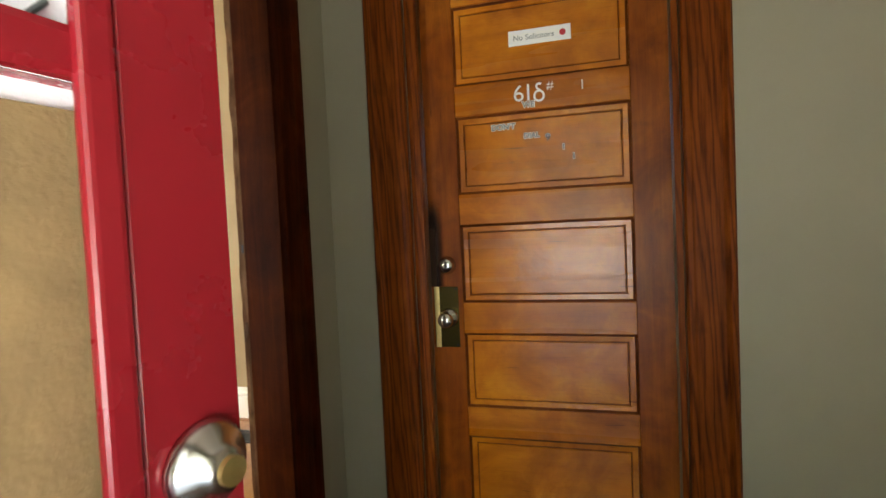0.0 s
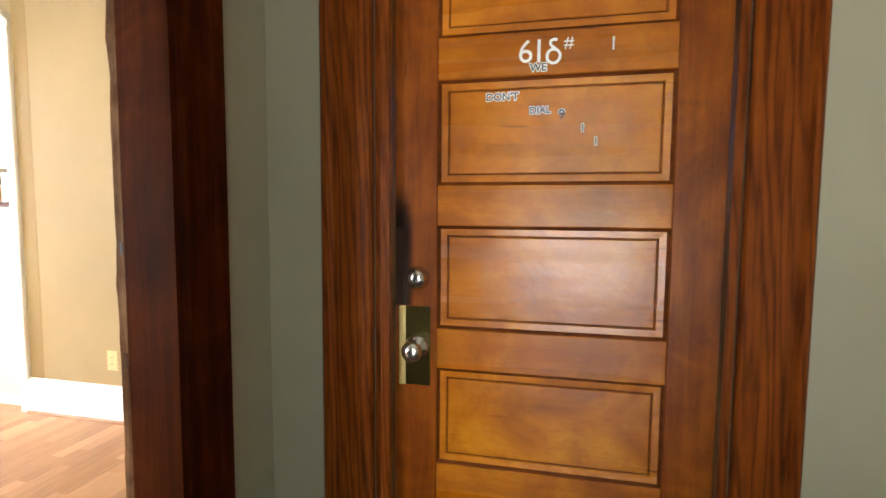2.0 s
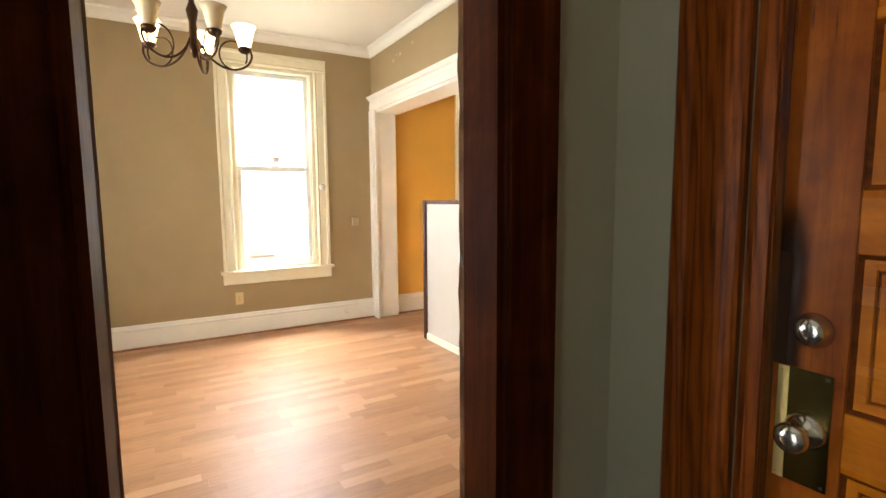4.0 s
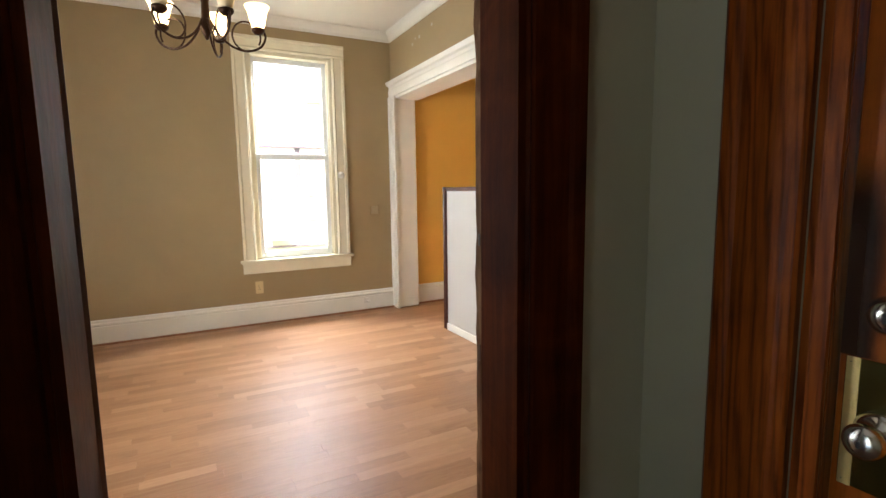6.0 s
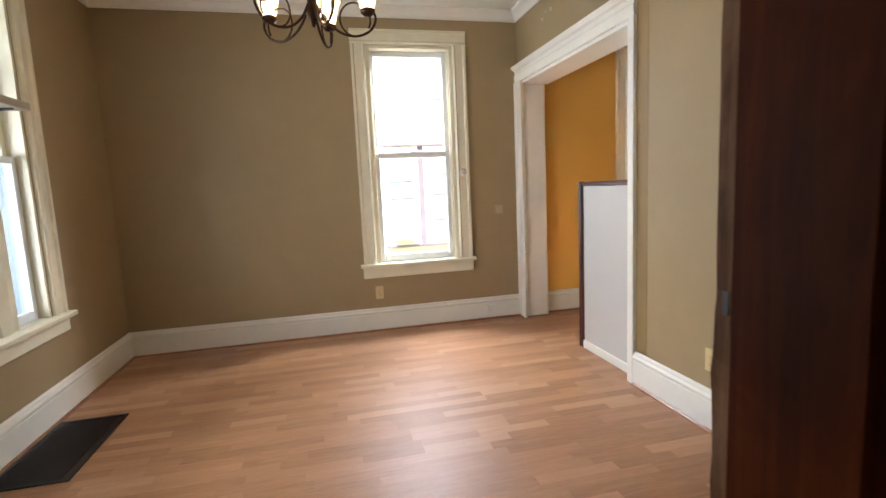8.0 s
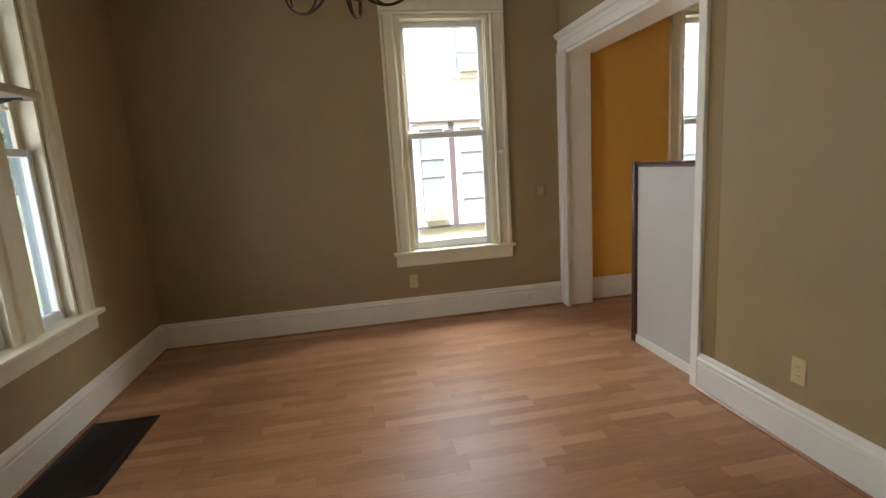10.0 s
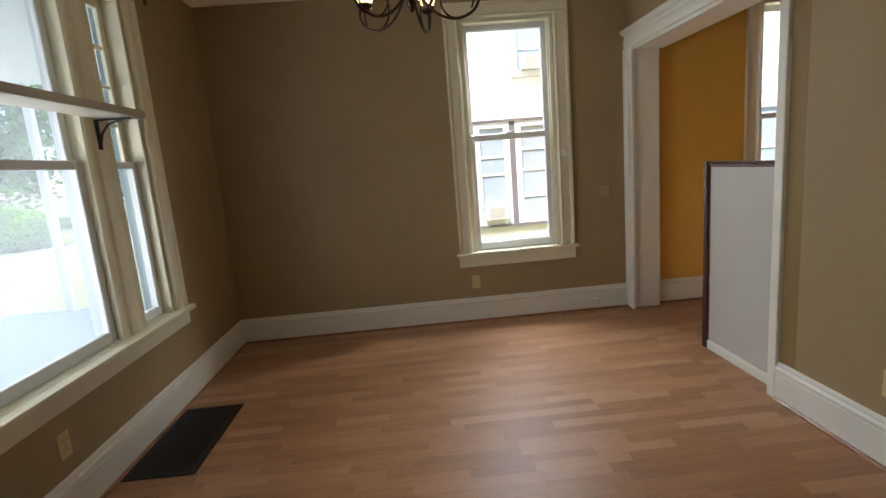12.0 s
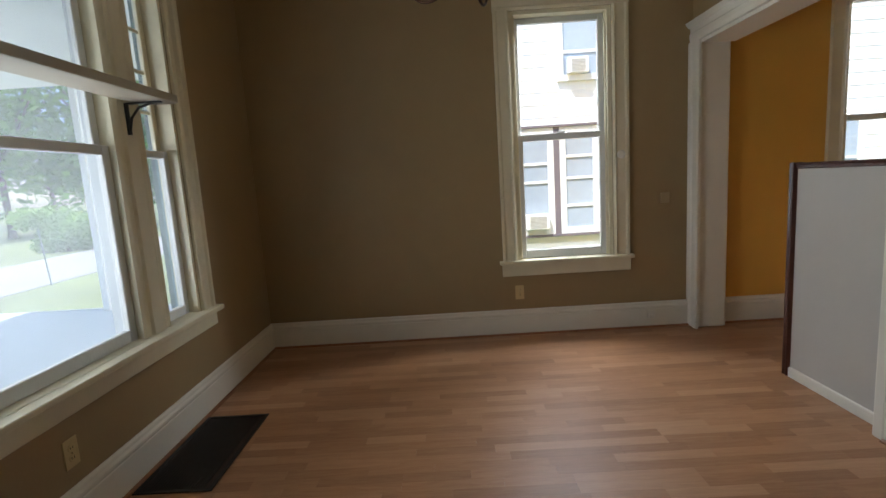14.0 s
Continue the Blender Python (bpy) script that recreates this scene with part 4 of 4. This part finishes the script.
# ---------------------------------------------------------------- outside
tagged(mesh_ob("ground", box(-400, 400, -400, 400, -0.95, -0.75), GRASS), "mown green lawn", "ground", kind="structure")
tagged(mesh_ob("road", box(-200, 200, -13.7, -8.8, -0.76, -0.735), ASPHALT), "grey asphalt street", "road", kind="structure")
po = thing("porch", "pale blue-grey painted porch with white ceiling and posts", "porch", kind="structure")
part("deck", box(-2.35, 8.0, -5.0, -0.2, -0.25, -0.12), PORCH, po)
part("deck_edge", box(-0.2, 4.07, -0.2, -0.121, -0.25, -0.12), PORCH, po)
part("edge_board", box(-2.41, 8.06, -5.06, -5.0, -0.3, -0.116), PORCH, po)
part("edge_board", box(-2.41, -2.35, -5.0, -0.12, -0.3, -0.116), PORCH, po)
part("ceiling_boards", box(-2.41, 8.06, -5.06, -0.2, 2.75, 2.85), SIDING, po)
part("beam", box(-2.41, 8.06, -5.06, -4.9, 2.5, 2.75), SIDING, po)
for xx in (1.4, 4.2, 7.0):
    part("post", box(xx - 0.07, xx + 0.07, -5.0, -4.86, -0.12, 2.5, 0.01), SIDING, po)
part("corner_post", box(-2.34, -2.25, -3.04, -2.95, -0.12, 2.75, 0.01), SIDING, po)


sh2 = thing("shutter", "dark teal painted panelled shutter beside the narrow sash", "shutter")
part("stile", box(0.96, 1.01, -0.2, -0.166, 0.5, 2.58, 0.004), TEAL, sh2)
part("stile", box(0.6, 0.648, -0.2, -0.166, 0.5, 2.58, 0.004), TEAL, sh2)
for za, zb in ((0.5, 0.6), (1.5, 1.6), (2.48, 2.58)):
    part("rail", box(0.648, 0.96, -0.2, -0.166, za, zb, 0.004), TEAL, sh2)
for za, zb in ((0.6, 1.5), (1.6, 2.48)):
    part("panel", box(0.648, 0.96, -0.19, -0.178, za, zb), TEAL, sh2)
part("hanging_strip", box(0.58, 1.02, -0.166, -0.121, 0.5, 2.58, 0.004), PALETEAL, sh2, "pale teal board, the lit tone beside the shaded shutter edge")

nb = thing("neighbour_house", "white clapboard house next door with paired windows", "house")
NX = -3.5
part("wall", box(NX - 6, NX - 0.03, -1.5, 12, -0.75, 6.2), SIDING, nb)
part("roof", profile_run([(0, 0), (6.9, 0), (3.45, 2.6)], (NX - 6.45, -1.9, 6.2), (NX - 6.45, 12.4, 6.2), (1, 0, 0), (0, 0, 1)), ROOFING, nb)


def neighbour_window(y0, y1, z0, z1, rails):
    w = part("window", box(NX - 0.004, NX + 0.003, y0, y1, z0, z1), DARKPANE, nb, "dark window in a white frame")
    for a, b, c, d in ((y0 - 0.09, y0, z0 - 0.09, z1 + 0.09), (y1, y1 + 0.09, z0 - 0.09, z1 + 0.09), (y0, y1, z1, z1 + 0.09), (y0, y1, z0 - 0.09, z0)):
        part("frame", box(NX - 0.03, NX + 0.035, a, b, c, d, 0.004), VINYL, w)
    for r in rails:
        part("rail", box(NX + 0.003, NX + 0.02, y0, y1, r - 0.02, r + 0.02), VINYL, w)
    return w


neighbour_window(2.66, 3.03, 0.46, 1.86, (1.16, 1.43))
neighbour_window(3.30, 3.70, 0.46, 1.86, (0.79, 1.2, 1.52))
neighbour_window(3.3, 3.95, 2.68, 3.8, (3.0,))
part("window_post", box(NX + 0.002, NX + 0.03, 3.121, 3.209, 0.37, 1.95), MAUVE, nb, "dark brown post between the windows")
part("window_header", box(NX + 0.002, NX + 0.06, 2.52, 3.84, 1.952, 1.985), MAUVE, nb, "grey header board over the windows")
part("window_sill", box(NX + 0.002, NX + 0.06, 2.54, 3.82, 0.335, 0.368), MAUVE, nb, "grey sill board under the windows")
neighbour_window(6.8, 7.6, 0.46, 1.86, (1.25,))
ac_label = "white window air conditioner in the house next door"
for y0, y1, z0, z1 in ((2.67, 3.02, 0.462, 0.69), (3.34, 3.64, 2.682, 2.9)):
    ac = thing("air_conditioner", ac_label, "air conditioner")
    part("housing", box(NX + 0.021, NX + 0.14, y0, y1, z0, z1, 0.01), VINYL, ac)
    for k in range(9):
        zz = z0 + 0.03 + k * (z1 - z0 - 0.05) / 9
        part("slat", box(NX + 0.141, NX + 0.146, y0 + 0.05, y1 - 0.05, zz, zz + 0.008), CONCRETE, ac)


def crown_mesh(n, rx, rz, size, seed, zc, squash=1.0):
    """Leaf clumps over an uneven set of lobes."""
    rng = random.Random(seed)
    verts, faces = [], []
    lobes = [(rng.uniform(-0.6, 0.6) * rx, rng.uniform(-0.6, 0.6) * rx, zc + rng.uniform(-0.55, 0.6) * rz, rng.uniform(0.35, 0.6)) for _ in range(12)]
    for _ in range(n):
        lx, ly, lz, lr = rng.choice(lobes)
        d = Vector((rng.gauss(0, 1), rng.gauss(0, 1), rng.gauss(0, 1))).normalized() * (rng.random() ** 0.4)
        p = Vector((lx + d.x * rx * lr, ly + d.y * rx * lr, lz + d.z * rz * lr))
        u = Vector((rng.gauss(0, 1), rng.gauss(0, 1), rng.gauss(0, 1))).normalized()
        v = u.orthogonal().normalized()
        k = size * rng.uniform(0.6, 1.4)
        i = len(verts)
        verts += [p - u * k, p + v * k * 0.5, p + u * k, p - v * k * 0.5]
        faces.append((i, i + 1, i + 2, i + 3))
    me = bpy.data.meshes.new("crown")
    me.from_pydata([tuple(v) for v in verts], [], faces)
    me.materials.append(LEAF)
    return me


def tree(x, y, h, r, seed, label, size=0.28, n=5000):
    t = thing("tree", label, "tree", pose(x, y, -0.75), group="trees across the street")
    tr = turned([(0.3, 0), (0.2, 0.5), (0.16, h * 0.4), (0.08, h * 0.75), (0.03, h * 0.9)], 10)
    part("trunk", tr, BARK, t, smooth=True)
    rng = random.Random(seed + 50)
    for k in range(5):
        a = rng.uniform(0, 6.28)
        part("limb", tube([(0, 0, h * 0.35), (r * 0.3 * math.cos(a), r * 0.3 * math.sin(a), h * 0.5), (r * 0.6 * math.cos(a), r * 0.6 * math.sin(a), h * 0.7)], 0.06, 6), BARK, t)
    c = new("crown", crown_mesh(n, r, h * 0.45, size, seed, h * 0.52))
    c.parent = t
    return t


rng = random.Random(21)
# trees past 290 degrees are unseen, added to block low sky from the hall
for i in range(35):
    a = math.radians(196 + i * 4.4 + rng.uniform(-1.5, 1.5))
    d = rng.uniform(38, 66)
    tree(3.8 + d * math.cos(a), 1.6 + d * math.sin(a), rng.uniform(9, 14), rng.uniform(4.5, 7.5), 100 + i, "broad leafy green tree of a ring partly added to screen low sky", 0.3, 4200)
bu = thing("bush", "rounded green bush on the lawn across the street", "bush", pose(-16.8, -14.9, -0.75))
part("stem", turned([(0.08, 0), (0.05, 0.6), (0.02, 1.2)], 8), BARK, bu)
cme = crown_mesh(7000, 1.55, 1.2, 0.11, 7, 0.95)
cme.materials[0] = BUSHLEAF
new("crown", cme).parent = bu
sp = thing("sign_post", "thin leaning metal post on the verge", "post")
part("pole", tube([(-8.1, -8.6, -0.75), (-8.4, -8.95, 0.7)], 0.016), GREYINK, sp)

# ---------------------------------------------------------------- pieces of siding and floor
board_mesh = None
for i in range(38):
    z = -0.6 + i * 0.18
    if board_mesh is None:
        bm = bmesh.new()
        vs = [bm.verts.new(v) for v in ((0, -1.5, 0), (0.016, -1.5, 0), (0.008, -1.5, 0.19), (0, -1.5, 0.19), (0, 12, 0), (0.016, 12, 0), (0.008, 12, 0.19), (0, 12, 0.19))]
        for f in ((0, 1, 2, 3), (4, 7, 6, 5), (0, 4, 5, 1), (1, 5, 6, 2), (2, 6, 7, 3), (3, 7, 4, 0)):
            bm.faces.new([vs[k] for k in f])
        bmesh.ops.recalc_face_normals(bm, faces=bm.faces)
        ob = part("clapboard", bm, SIDING, nb)
        board_mesh = ob.data
    else:
        ob = new("clapboard", board_mesh)
        ob.parent = nb
    ob.location = (NX - 0.035, 0, z)

STRIP, LONG = 0.066, 0.44
floor_ob = bpy.data.objects["floor"]
rng = random.Random(5)
meshes = {}
rest_v, rest_f = [], []
count = 0
x = 0.0
while x < 3.94:
    xe = min(x + STRIP, 3.94)
    y = -rng.uniform(0, LONG)
    y_end = 6.5
    while y < y_end:
        ln = rng.choice((0.3, 0.38, 0.44, 0.52))
        ya, yb = max(y, 0.0), min(y + ln, y_end)
        y += ln
        if yb - ya < 0.01:
            continue
        near = 1.9 < x < 3.35 and 0.5 < ya < 3.4 and yb < 3.6 and count < 300
        if near:
            keyy = (round(xe - x, 4), round(yb - ya, 4))
            if keyy not in meshes:
                w2, l2 = (xe - x) / 2 - 0.0002, (yb - ya) / 2 - 0.0002
                bm = box(-w2, w2, -l2, l2, -0.008, 0.0)
                me = bpy.data.meshes.new("floor_block")
                bm.to_mesh(me)
                bm.free()
                me.materials.append(LAM_PIECE)
                meshes[keyy] = me
            ob = new("floor_block", meshes[keyy])
            ob.parent = floor_ob
            ob.location = ((x + xe) / 2, (ya + yb) / 2, 0.0)
            count += 1
        else:
            i = len(rest_v)
            a0, a1, b0, b1 = x + 0.0002, xe - 0.0002, ya + 0.0002, yb - 0.0002
            rest_v += [(a0, b0, -0.008), (a1, b0, -0.008), (a1, b1, -0.008), (a0, b1, -0.008), (a0, b0, 0), (a1, b0, 0), (a1, b1, 0), (a0, b1, 0)]
            rest_f += [(i + 4, i + 5, i + 6, i + 7), (i, i + 1, i + 5, i + 4), (i + 1, i + 2, i + 6, i + 5), (i + 2, i + 3, i + 7, i + 6), (i + 3, i, i + 4, i + 7)]
    x += STRIP
me = bpy.data.meshes.new("floor_blocks_far")
me.from_pydata(rest_v, [], rest_f)
me.materials.append(LAM_REST)
ob = new("floor_blocks_far", me)
ob.parent = floor_ob
tagged(ob, kind="stuff")
